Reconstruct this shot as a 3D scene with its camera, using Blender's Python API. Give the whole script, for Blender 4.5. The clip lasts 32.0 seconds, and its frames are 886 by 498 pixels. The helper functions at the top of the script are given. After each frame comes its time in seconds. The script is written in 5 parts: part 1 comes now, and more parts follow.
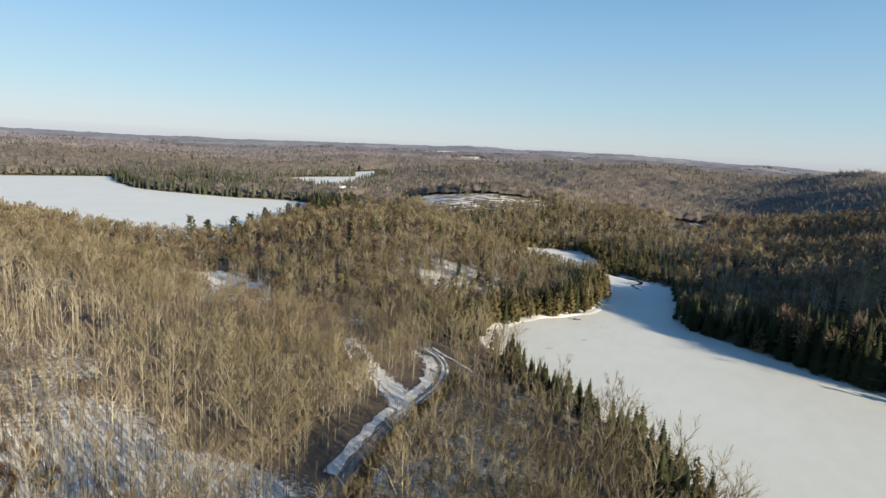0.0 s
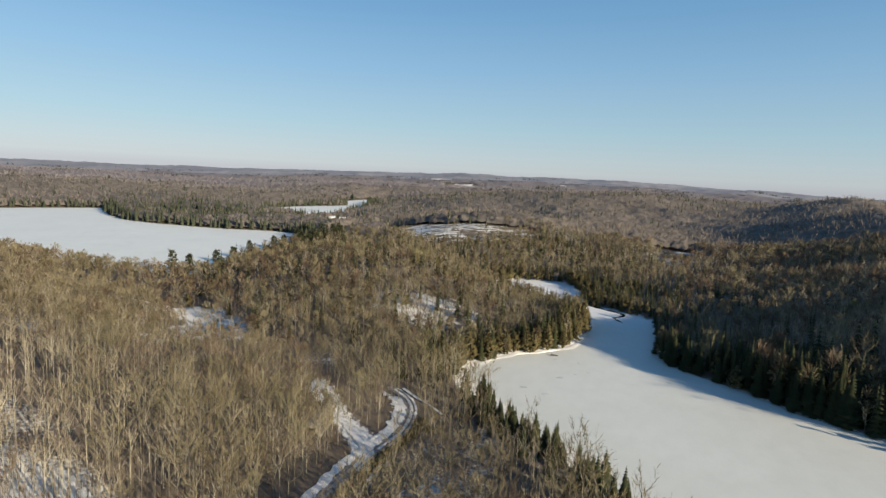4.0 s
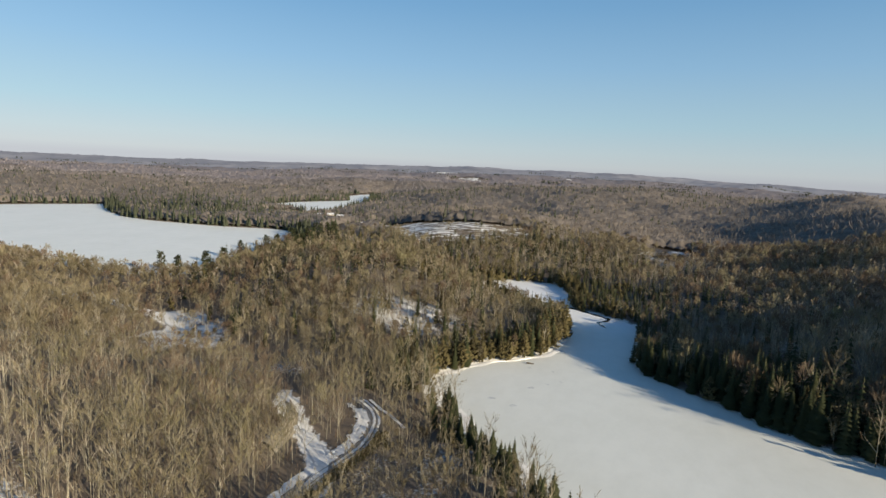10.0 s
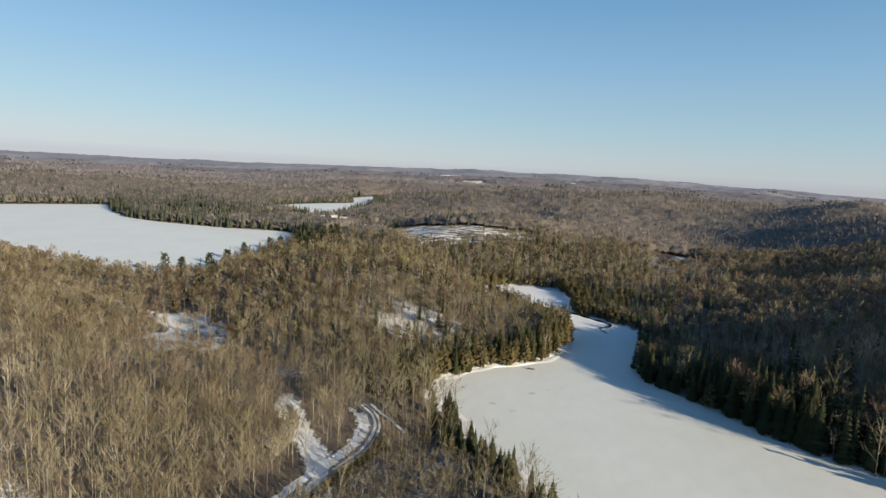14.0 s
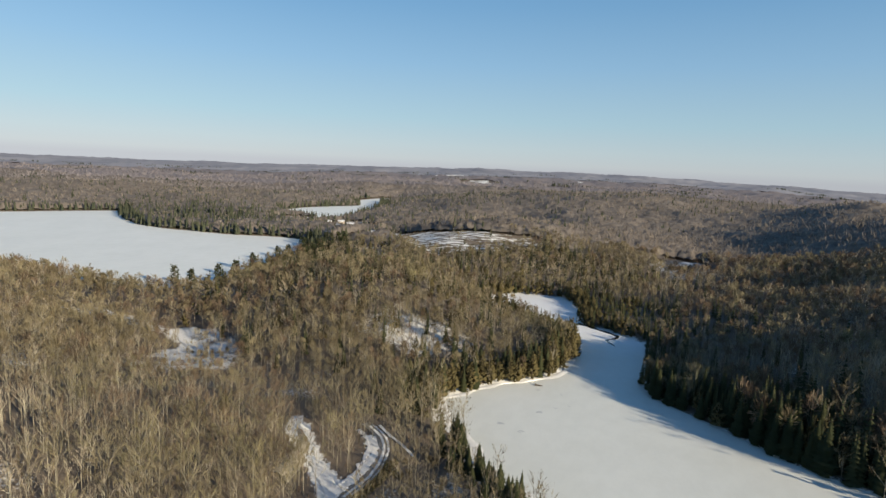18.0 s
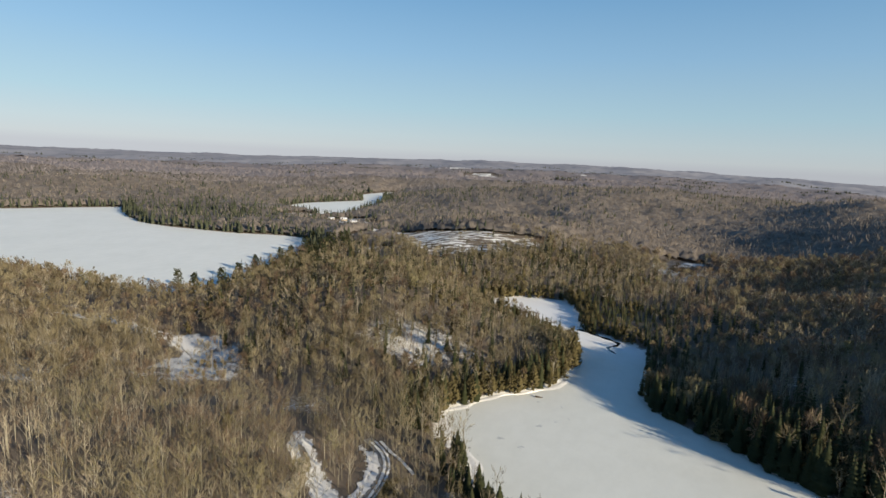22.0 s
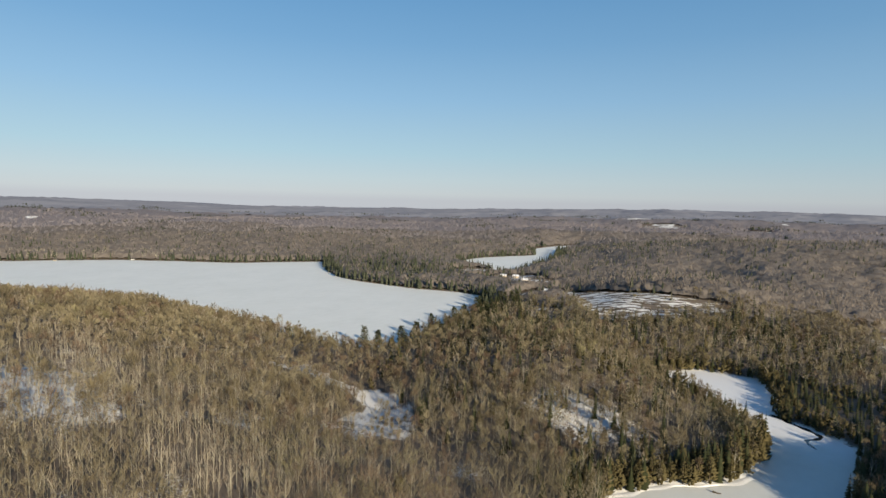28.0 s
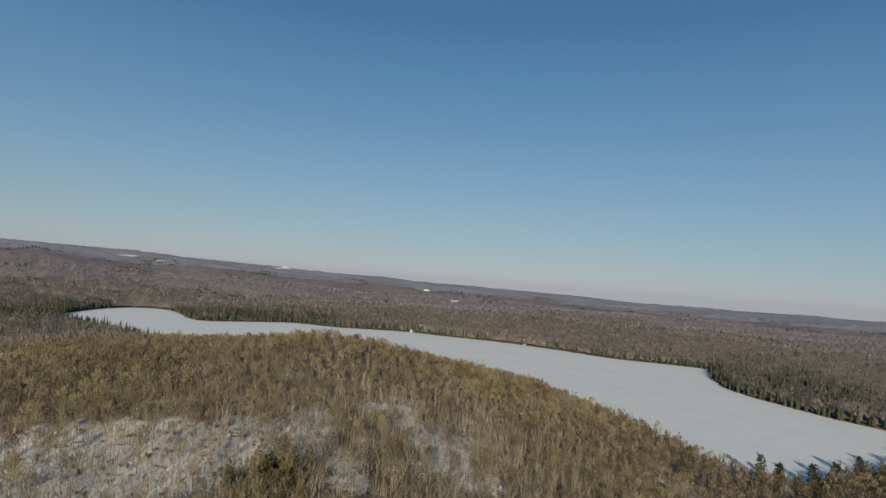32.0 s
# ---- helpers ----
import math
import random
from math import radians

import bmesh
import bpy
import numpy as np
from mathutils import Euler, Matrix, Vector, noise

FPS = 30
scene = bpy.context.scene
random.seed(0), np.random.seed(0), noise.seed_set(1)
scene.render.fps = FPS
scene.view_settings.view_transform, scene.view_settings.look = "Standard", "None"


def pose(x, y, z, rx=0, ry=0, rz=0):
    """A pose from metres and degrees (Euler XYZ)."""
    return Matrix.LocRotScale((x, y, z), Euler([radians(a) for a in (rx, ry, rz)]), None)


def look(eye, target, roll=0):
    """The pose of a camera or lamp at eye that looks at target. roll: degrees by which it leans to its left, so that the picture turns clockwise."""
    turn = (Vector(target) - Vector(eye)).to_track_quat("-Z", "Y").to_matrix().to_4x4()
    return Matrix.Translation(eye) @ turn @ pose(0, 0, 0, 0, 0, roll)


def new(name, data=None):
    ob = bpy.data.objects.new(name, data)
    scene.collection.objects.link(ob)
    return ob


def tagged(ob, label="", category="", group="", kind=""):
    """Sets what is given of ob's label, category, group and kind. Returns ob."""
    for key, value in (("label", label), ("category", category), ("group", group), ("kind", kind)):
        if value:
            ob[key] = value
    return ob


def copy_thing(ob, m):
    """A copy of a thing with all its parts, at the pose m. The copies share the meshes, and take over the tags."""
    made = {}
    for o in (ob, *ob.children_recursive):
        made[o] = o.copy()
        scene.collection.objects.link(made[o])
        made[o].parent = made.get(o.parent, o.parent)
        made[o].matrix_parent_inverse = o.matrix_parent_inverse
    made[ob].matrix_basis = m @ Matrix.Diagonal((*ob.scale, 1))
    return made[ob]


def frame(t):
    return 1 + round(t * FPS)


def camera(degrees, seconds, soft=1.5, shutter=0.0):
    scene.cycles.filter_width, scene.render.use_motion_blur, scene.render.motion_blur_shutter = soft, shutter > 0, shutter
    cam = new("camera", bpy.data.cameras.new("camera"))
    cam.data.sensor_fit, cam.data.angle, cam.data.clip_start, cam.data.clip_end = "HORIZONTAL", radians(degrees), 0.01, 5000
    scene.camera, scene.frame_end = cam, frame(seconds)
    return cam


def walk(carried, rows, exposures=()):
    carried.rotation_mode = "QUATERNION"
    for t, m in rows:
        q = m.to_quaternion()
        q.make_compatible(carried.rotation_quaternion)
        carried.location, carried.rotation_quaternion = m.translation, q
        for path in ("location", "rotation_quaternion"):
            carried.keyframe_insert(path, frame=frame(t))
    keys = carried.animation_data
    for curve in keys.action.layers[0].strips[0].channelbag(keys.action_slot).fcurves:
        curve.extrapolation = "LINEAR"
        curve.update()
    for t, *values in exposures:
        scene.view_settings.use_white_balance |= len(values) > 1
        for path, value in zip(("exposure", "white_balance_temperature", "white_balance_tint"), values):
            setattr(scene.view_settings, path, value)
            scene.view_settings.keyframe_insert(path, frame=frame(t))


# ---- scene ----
# ---------------------------------------------------------------- camera and walk
cam = camera(76.19, 32.0, soft=1.5)
PATH = [
    (0.0, pose(19.63, 94.89, 75.92, 79.89, -3.11, 22.26)),
    (0.5, pose(20.20, 95.11, 76.28, 81.69, -3.05, 22.05)),
    (1.0, pose(20.97, 95.55, 76.83, 82.84, -2.98, 22.01)),
    (1.5, pose(21.97, 96.17, 77.54, 83.11, -2.97, 22.51)),
    (2.0, pose(23.23, 96.88, 78.32, 83.04, -2.78, 22.63)),
    (2.5, pose(24.56, 97.82, 79.03, 82.84, -2.75, 22.18)),
    (3.0, pose(25.68, 98.82, 79.57, 82.64, -2.64, 22.10)),
    (3.5, pose(26.44, 99.54, 79.94, 82.59, -2.79, 21.80)),
    (5.5, pose(32.66, 103.16, 83.65, 82.40, -2.46, 22.27)),
    (6.0, pose(33.37, 103.56, 84.08, 82.35, -2.45, 22.48)),
    (6.5, pose(34.35, 104.06, 84.75, 82.43, -2.20, 22.81)),
    (7.0, pose(35.42, 104.66, 85.45, 82.39, -2.20, 22.82)),
    (7.5, pose(36.55, 105.37, 86.05, 82.35, -2.14, 22.52)),
    (8.0, pose(37.79, 106.13, 86.60, 82.29, -2.20, 22.45)),
    (8.5, pose(38.93, 106.89, 87.11, 82.08, -2.74, 21.97)),
    (9.0, pose(39.75, 107.49, 87.52, 81.74, -2.62, 21.03)),
    (9.5, pose(40.31, 107.90, 87.83, 81.76, -2.42, 22.54)),
    (10.0, pose(40.80, 108.27, 88.05, 81.76, -2.74, 22.72)),
    (10.5, pose(41.26, 108.66, 88.17, 81.49, -2.97, 21.84)),
    (11.0, pose(41.59, 108.94, 88.20, 81.38, -2.97, 21.34)),
    (11.5, pose(41.72, 109.08, 88.18, 81.44, -3.05, 21.41)),
    (12.0, pose(41.71, 109.01, 88.17, 81.68, -3.07, 22.39)),
    (12.5, pose(41.68, 108.74, 88.25, 81.53, -3.17, 22.01)),
    (13.0, pose(41.68, 108.37, 88.52, 81.56, -3.37, 21.92)),
    (13.5, pose(41.69, 108.05, 88.94, 81.66, -3.18, 22.81)),
    (14.0, pose(41.61, 107.78, 89.42, 81.97, -3.15, 23.13)),
    (14.5, pose(41.46, 107.50, 89.85, 81.97, -2.90, 22.82)),
    (16.5, pose(41.40, 107.09, 95.84, 81.76, -2.65, 23.26)),
    (17.0, pose(41.30, 107.13, 96.53, 81.56, -2.68, 23.13)),
    (17.5, pose(41.21, 107.22, 97.54, 81.55, -2.81, 23.53)),
    (18.0, pose(41.20, 107.34, 98.68, 81.74, -2.66, 23.76)),
    (18.5, pose(41.26, 107.53, 99.82, 81.58, -2.67, 23.93)),
    (19.0, pose(41.37, 107.79, 101.01, 81.89, -2.44, 24.90)),
    (19.5, pose(41.62, 108.08, 102.36, 81.03, -2.76, 24.26)),
    (20.0, pose(41.89, 108.32, 103.74, 80.73, -2.42, 23.83)),
    (20.5, pose(41.86, 108.42, 104.99, 81.31, -2.21, 23.89)),
    (21.0, pose(41.58, 108.42, 106.17, 81.29, -2.61, 24.55)),
    (21.5, pose(41.34, 108.38, 107.41, 81.04, -2.73, 24.29)),
    (22.0, pose(41.29, 108.32, 108.72, 80.80, -2.70, 24.09)),
    (22.5, pose(41.35, 108.20, 110.01, 80.78, -2.72, 24.34)),
    (23.0, pose(41.26, 107.96, 111.28, 80.89, -2.72, 24.37)),
    (23.5, pose(40.98, 107.66, 112.63, 80.67, -2.75, 24.27)),
    (24.0, pose(40.72, 107.29, 113.95, 80.75, -2.73, 24.29)),
    (24.5, pose(40.63, 106.71, 115.09, 81.37, -2.52, 26.02)),
    (25.0, pose(40.64, 105.91, 116.00, 82.14, -2.33, 27.70)),
    (25.5, pose(40.70, 105.16, 116.66, 82.56, -2.14, 29.67)),
    (27.5, pose(49.25, 101.99, 122.60, 83.40, -1.40, 36.90)),
    (28.0, pose(49.52, 102.16, 122.59, 85.15, -1.35, 41.57)),
    (28.5, pose(49.52, 102.47, 122.53, 86.60, -1.30, 46.99)),
    (29.0, pose(49.12, 102.84, 122.45, 87.80, -1.38, 51.91)),
    (29.5, pose(48.36, 103.22, 122.40, 89.00, -1.55, 56.83)),
    (30.0, pose(47.39, 103.53, 122.40, 89.90, -1.84, 62.35)),
    (30.5, pose(46.45, 103.69, 122.43, 91.00, -1.47, 67.63)),
    (31.0, pose(45.73, 103.67, 122.51, 91.46, -3.15, 72.56)),
    (31.5, pose(45.34, 103.51, 122.59, 92.72, -3.70, 76.31)),
    (32.0, pose(45.24, 103.34, 122.64, 93.07, -4.26, 78.92)),
]
EXPOSURES = [(0.0, 0.72), (0.7, 0.6), (1.6, 0.54), (25.0, 0.53), (28.0, 0.46), (30.0, 0.17), (32.0, -0.07)]
walk(cam, PATH, EXPOSURES)

# ---------------------------------------------------------------- sun, sky
SUN_ELEVATION = radians(16.5)
SUN_WAY = Vector((0.955, -0.29, 0)).normalized()      # from the place towards the sun, on the ground
world = bpy.data.worlds.new("sky")
scene.world = world
world.use_nodes = True
wn = world.node_tree.nodes
sky = wn.new("ShaderNodeTexSky")
sky.sky_type = "NISHITA"
sky.sun_disc = False
sky.sun_elevation = SUN_ELEVATION
sky.sun_rotation = math.atan2(SUN_WAY.x, SUN_WAY.y)
sky.altitude = 1200
sky.air_density, sky.dust_density, sky.ozone_density = 1.0, 0.15, 3.0
# winter haze: the clear sky pales evenly towards the horizon all round, and turns mauve where it meets the land
wl = world.node_tree.links
way = wn.new("ShaderNodeTexCoord")
split = wn.new("ShaderNodeSeparateXYZ")
wl.new(way.outputs["Generated"], split.inputs[0])
haze_tone = wn.new("ShaderNodeValToRGB")
HAZE = [(0.0, (0.36, 0.38, 0.415)), (0.012, (0.395, 0.432, 0.452)), (0.035, (0.375, 0.448, 0.478)), (0.08, (0.302, 0.435, 0.505)), (0.17, (0.208, 0.362, 0.515)), (0.26, (0.138, 0.287, 0.465)),
        (0.34, (0.10, 0.24, 0.425)), (0.42, (0.068, 0.18, 0.355)), (0.7, (0.045, 0.13, 0.29))]
while len(haze_tone.color_ramp.elements) < len(HAZE):
    haze_tone.color_ramp.elements.new(0.5)
for e, (at, tone) in zip(haze_tone.color_ramp.elements, HAZE):
    e.position, e.color = at, (*tone, 1)
wl.new(split.outputs["Z"], haze_tone.inputs["Fac"])
bright = wn.new("ShaderNodeVectorMath")
bright.operation = "SCALE"
bright.inputs["Scale"].default_value = 13.3
wl.new(haze_tone.outputs["Color"], bright.inputs[0])
low = wn.new("ShaderNodeMapRange")
low.interpolation_type = "SMOOTHERSTEP"
low.inputs["From Min"].default_value, low.inputs["From Max"].default_value = 0.42, 0.9
low.inputs["To Min"].default_value, low.inputs["To Max"].default_value = 0.95, 0.3
wl.new(split.outputs["Z"], low.inputs["Value"])
haze = wn.new("ShaderNodeMix")
haze.data_type = "RGBA"
wl.new(low.outputs[0], haze.inputs[0])
bright_deep = wn.new("ShaderNodeVectorMath")
bright_deep.operation = "SCALE"
wl.new(bright.outputs["Vector"], bright_deep.inputs[0])
wl.new(bright_deep.outputs["Vector"], haze.inputs[7])
wl.new(sky.outputs[0], haze.inputs[6])
from_sun = wn.new("ShaderNodeVectorMath")
from_sun.operation = "DOT_PRODUCT"
from_sun.inputs[1].default_value = SUN_WAY
wl.new(way.outputs["Generated"], from_sun.inputs[0])
squared = wn.new("ShaderNodeMath")
squared.operation = "MULTIPLY"
wl.new(from_sun.outputs["Value"], squared.inputs[0])
wl.new(from_sun.outputs["Value"], squared.inputs[1])
deep = wn.new("ShaderNodeMapRange")
deep.inputs["To Min"].default_value, deep.inputs["To Max"].default_value = 0.89, 1.06
wl.new(squared.outputs[0], deep.inputs["Value"])
wl.new(deep.outputs[0], bright_deep.inputs["Scale"])
background = wn["Background"]
background.inputs["Strength"].default_value = 0.075
wl.new(haze.outputs[2], background.inputs["Color"])
sun_data = bpy.data.lights.new("sun", "SUN")
sun_data.energy, sun_data.angle, sun_data.color = 5.2, radians(0.53), (1.0, 0.87, 0.66)
sun = new("sun", sun_data)
toward = Vector((SUN_WAY.x * math.cos(SUN_ELEVATION), SUN_WAY.y * math.cos(SUN_ELEVATION), math.sin(SUN_ELEVATION)))
sun.matrix_world = look(toward * 900 + Vector((0, 300, 0)), (0, 300, 0))

# ---------------------------------------------------------------- materials
def material(name, rough=0.9, spec=0.2):
    """A node material; returns it with its tree and its shader."""
    m = bpy.data.materials.new(name)
    m.use_nodes = True
    bsdf = m.node_tree.nodes["Principled BSDF"]
    bsdf.inputs["Roughness"].default_value = rough
    bsdf.inputs["Specular IOR Level"].default_value = spec
    return m, m.node_tree, bsdf


def add(tree, kind, **inputs):
    n = tree.nodes.new(kind)
    for key, value in inputs.items():
        n.inputs[key.replace("_", " ")].default_value = value
    return n


def noise_at(tree, scale, detail=3.0, rough=0.55, stretch=(1, 1, 1)):
    """Noise over the world's metres; scale is in cycles a metre."""
    pos = tree.nodes.new("ShaderNodeNewGeometry")
    mp = tree.nodes.new("ShaderNodeMapping")
    mp.inputs["Scale"].default_value = stretch
    n = add(tree, "ShaderNodeTexNoise", Scale=scale, Detail=detail, Roughness=rough)
    tree.links.new(pos.outputs["Position"], mp.inputs["Vector"])
    tree.links.new(mp.outputs["Vector"], n.inputs["Vector"])
    return n.outputs["Fac"]


def ramp(tree, fac, stops):
    r = tree.nodes.new("ShaderNodeValToRGB")
    while len(r.color_ramp.elements) < len(stops):
        r.color_ramp.elements.new(0.5)
    for e, (at, col) in zip(r.color_ramp.elements, stops):
        e.position, e.color = at, (*col, 1)
    tree.links.new(fac, r.inputs["Fac"])
    return r.outputs["Color"]


def mixed(tree, fac, a, b, how="MIX"):
    n = tree.nodes.new("ShaderNodeMix")
    n.data_type, n.blend_type = "RGBA", how
    for sock, value in ((0, fac), (6, a), (7, b)):
        if hasattr(value, "links"):
            tree.links.new(value, n.inputs[sock])
        else:
            n.inputs[sock].default_value = value if sock == 0 else (*value, 1)
    return n.outputs[2]


def bumped(tree, bsdf, fac, strength, distance):
    b = add(tree, "ShaderNodeBump", Strength=strength, Distance=distance)
    tree.links.new(fac, b.inputs["Height"])
    tree.links.new(b.outputs["Normal"], bsdf.inputs["Normal"])


def twig_material(name, tones, rough=0.85, vary=(0.9, 1.1), through_light=0.28):
    """Bark and twigs: tone from tree to tree, stand to stand and twig to twig."""
    m, t, b = material(name, rough, 0.15)
    stand = noise_at(t, 0.012, 2.0)
    tree_tone = noise_at(t, 0.11, 1.0)
    geo = t.nodes.new("ShaderNodeNewGeometry")
    base = ramp(t, stand, [(0.35, tones[0]), (0.65, tones[1])])
    base = mixed(t, 0.62, base, ramp(t, tree_tone, [(0.36, tones[2]), (0.64, tones[3])]))
    tone = ramp(t, geo.outputs["Random Per Island"], [(0.0, (vary[0],) * 3), (1.0, (vary[1],) * 3)])
    base = mixed(t, 1.0, base, tone, "MULTIPLY")
    t.links.new(base, b.inputs["Base Color"])
    # thin round twigs also glow when lit from behind
    thin = t.nodes.new("ShaderNodeBsdfTranslucent")
    t.links.new(base, thin.inputs["Color"])
    mix = t.nodes.new("ShaderNodeMixShader")
    mix.inputs[0].default_value = through_light
    t.links.new(b.outputs[0], mix.inputs[1])
    t.links.new(thin.outputs[0], mix.inputs[2])
    t.links.new(mix.outputs[0], t.nodes["Material Output"].inputs["Surface"])
    return m


MAPLE = twig_material("maple_twigs", [(0.177, 0.141, 0.0828), (0.27, 0.225, 0.135), (0.096, 0.072, 0.0432), (0.352, 0.3, 0.186)])
RED_MAPLE = twig_material("red_maple_twigs", [(0.147, 0.103, 0.0669), (0.203, 0.144, 0.0959), (0.0806, 0.0547, 0.0364), (0.26, 0.189, 0.128)])
ASPEN = twig_material("aspen_twigs", [(0.196, 0.167, 0.0845), (0.273, 0.236, 0.125), (0.107, 0.0918, 0.0445), (0.357, 0.312, 0.171)])
MAPLE_BARK = twig_material("maple_bark", [(0.2, 0.176, 0.126), (0.28, 0.25, 0.184), (0.11, 0.096, 0.068), (0.365, 0.328, 0.244)], through_light=0.0)
POLE_BARK = twig_material("young_bark", [(0.145, 0.122, 0.088), (0.19, 0.162, 0.118), (0.12, 0.10, 0.072), (0.21, 0.18, 0.132)], through_light=0.0)
BIRCH = twig_material("birch_twigs", [(0.255, 0.203, 0.142), (0.352, 0.29, 0.208), (0.148, 0.116, 0.083), (0.455, 0.382, 0.274)])
BIRCH_BARK = twig_material("birch_bark", [(0.355, 0.314, 0.231), (0.439, 0.396, 0.296), (0.314, 0.275, 0.201), (0.481, 0.436, 0.333)], through_light=0.0)
SPRUCE = twig_material("spruce_needles", [(0.0459, 0.0544, 0.0255), (0.0714, 0.0748, 0.034), (0.0408, 0.051, 0.0247), (0.0765, 0.0799, 0.0357)], 0.75)
CEDAR = twig_material("cedar_foliage", [(0.104, 0.0867, 0.0388), (0.136, 0.11, 0.0489), (0.0901, 0.0773, 0.0345), (0.148, 0.12, 0.0532)], 0.75)
JUNIPER = twig_material("juniper_foliage", [(0.115, 0.108, 0.04), (0.15, 0.134, 0.05), (0.10, 0.094, 0.034), (0.165, 0.14, 0.055)], 0.75)
CONIFER_BARK = twig_material("conifer_bark", [(0.10, 0.08, 0.055), (0.13, 0.10, 0.07), (0.09, 0.07, 0.05), (0.14, 0.11, 0.08)], through_light=0.0)
# far hardwoods: brown twigs, greyed by a little haze in the colour
FAR_BARE = twig_material("hazed_far_hardwood", [(0.17, 0.146, 0.122), (0.235, 0.2, 0.168), (0.142, 0.118, 0.1), (0.26, 0.222, 0.186)], through_light=0.15)
# aerial haze is painted into this wood's paler, greyer colour
FAR_HAZED = twig_material("haze_tinted_far_wood", [(0.208, 0.183, 0.185), (0.257, 0.228, 0.231), (0.191, 0.167, 0.168), (0.27, 0.242, 0.241)], through_light=0.15)
FAR_GREEN = twig_material("far_conifer", [(0.056, 0.066, 0.042), (0.082, 0.088, 0.054), (0.05, 0.06, 0.039), (0.088, 0.09, 0.055)], through_light=0.2)

# snow on the forest floor, with leaf litter showing through where it has thinned
GROUND, t, b = material("snow_and_leaf_litter", 0.8, 0.25)
big, small = noise_at(t, 0.045, 4.0), noise_at(t, 0.9, 5.0, 0.65)
both = mixed(t, 0.5, big, small)
depth = t.nodes.new("ShaderNodeAttribute")
depth.attribute_name = "snow"
bare = t.nodes.new("ShaderNodeMath")
bare.operation = "SUBTRACT"
t.links.new(both, bare.inputs[0])
t.links.new(depth.outputs["Fac"], bare.inputs[1])
snow = ramp(t, noise_at(t, 0.25, 4.0), [(0.3, (0.74, 0.72, 0.675)), (0.7, (0.84, 0.82, 0.775))])
litter = ramp(t, noise_at(t, 2.2, 4.0), [(0.3, (0.10, 0.075, 0.05)), (0.7, (0.22, 0.165, 0.11))])
litter = mixed(t, 0.6, litter, ramp(t, noise_at(t, 0.02, 3.0), [(0.35, (0.14, 0.115, 0.092)), (0.65, (0.195, 0.162, 0.132))]))
cover = ramp(t, bare.outputs[0], [(0.0, (0, 0, 0)), (0.10, (1, 1, 1))])
t.links.new(mixed(t, cover, snow, litter), b.inputs["Base Color"])
bumped(t, b, small, 0.5, 0.25)


def ice_material(name, a, c, streak, drift=None):
    m, t, b = material(name, 0.55, 0.35)
    wide, fine = noise_at(t, 0.02, 5.0, 0.6), noise_at(t, 0.16, 5.0, 0.7, streak)
    col = ramp(t, wide, [(0.3, a), (0.7, c)])
    col = mixed(t, 0.22, col, ramp(t, fine, [(0.3, tuple(v * 0.82 for v in a)), (0.6, c)]))
    if drift:
        # fresh snow lies on the ice of the narrows
        place = t.nodes.new("ShaderNodeNewGeometry")
        split = t.nodes.new("ShaderNodeSeparateXYZ")
        t.links.new(place.outputs["Position"], split.inputs[0])
        ragged = t.nodes.new("ShaderNodeMath")
        ragged.operation = "MULTIPLY_ADD"
        ragged.inputs[1].default_value = 60
        t.links.new(noise_at(t, 0.03, 4.0), ragged.inputs[0])
        t.links.new(split.outputs["Y"], ragged.inputs[2])
        cover = add(t, "ShaderNodeMapRange")
        cover.inputs["From Min"].default_value, cover.inputs["From Max"].default_value = drift
        t.links.new(ragged.outputs[0], cover.inputs["Value"])
        col = mixed(t, cover.outputs[0], col, (0.82, 0.815, 0.80))
    t.links.new(col, b.inputs["Base Color"])
    bumped(t, b, fine, 0.25, 0.08)
    return m


ICE = ice_material("snow_ice", (0.665, 0.665, 0.60), (0.73, 0.73, 0.67), (1, 0.6, 1), (455, 490))
ICE_BIG = ice_material("wind_packed_snow_ice", (0.75, 0.755, 0.705), (0.825, 0.825, 0.775), (1, 0.4, 1))
SNOW, t, b = material("clean_snow", 0.7, 0.3)
fine = noise_at(t, 0.8, 5.0, 0.65)
t.links.new(ramp(t, fine, [(0.3, (0.68, 0.66, 0.62)), (0.7, (0.85, 0.83, 0.79))]), b.inputs["Base Color"])
bumped(t, b, fine, 0.5, 0.2)

# the farthest land: its blue-grey base colour stands in for haze
HAZE_BLUE, t, b = material("blue_haze_distance", 1.0, 0.0)
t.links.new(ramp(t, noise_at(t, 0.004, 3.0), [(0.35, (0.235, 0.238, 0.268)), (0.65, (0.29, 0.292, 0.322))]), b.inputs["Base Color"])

ROAD_SNOW, t, b = material("packed_snow_road", 0.6, 0.3)
grit = noise_at(t, 1.6, 5.0, 0.7)
t.links.new(ramp(t, grit, [(0.32, (0.15, 0.135, 0.12)), (0.62, (0.36, 0.34, 0.315))]), b.inputs["Base Color"])
bumped(t, b, grit, 0.4, 0.1)

RUT, t, b = material("wheel_track_gravel", 0.85, 0.2)
grit = noise_at(t, 2.5, 5.0, 0.7)
t.links.new(ramp(t, grit, [(0.35, (0.13, 0.11, 0.09)), (0.65, (0.30, 0.27, 0.23))]), b.inputs["Base Color"])

GRASS, t, b = material("dead_verge_grass", 0.9, 0.1)
grit = noise_at(t, 1.8, 4.0, 0.7)
t.links.new(ramp(t, grit, [(0.35, (0.09, 0.075, 0.035)), (0.65, (0.19, 0.155, 0.075))]), b.inputs["Base Color"])

WATER, t, b = material("open_dark_water", 0.12, 0.5)
t.links.new(ramp(t, noise_at(t, 0.6, 2.0), [(0.4, (0.012, 0.016, 0.02)), (0.6, (0.03, 0.036, 0.042))]), b.inputs["Base Color"])

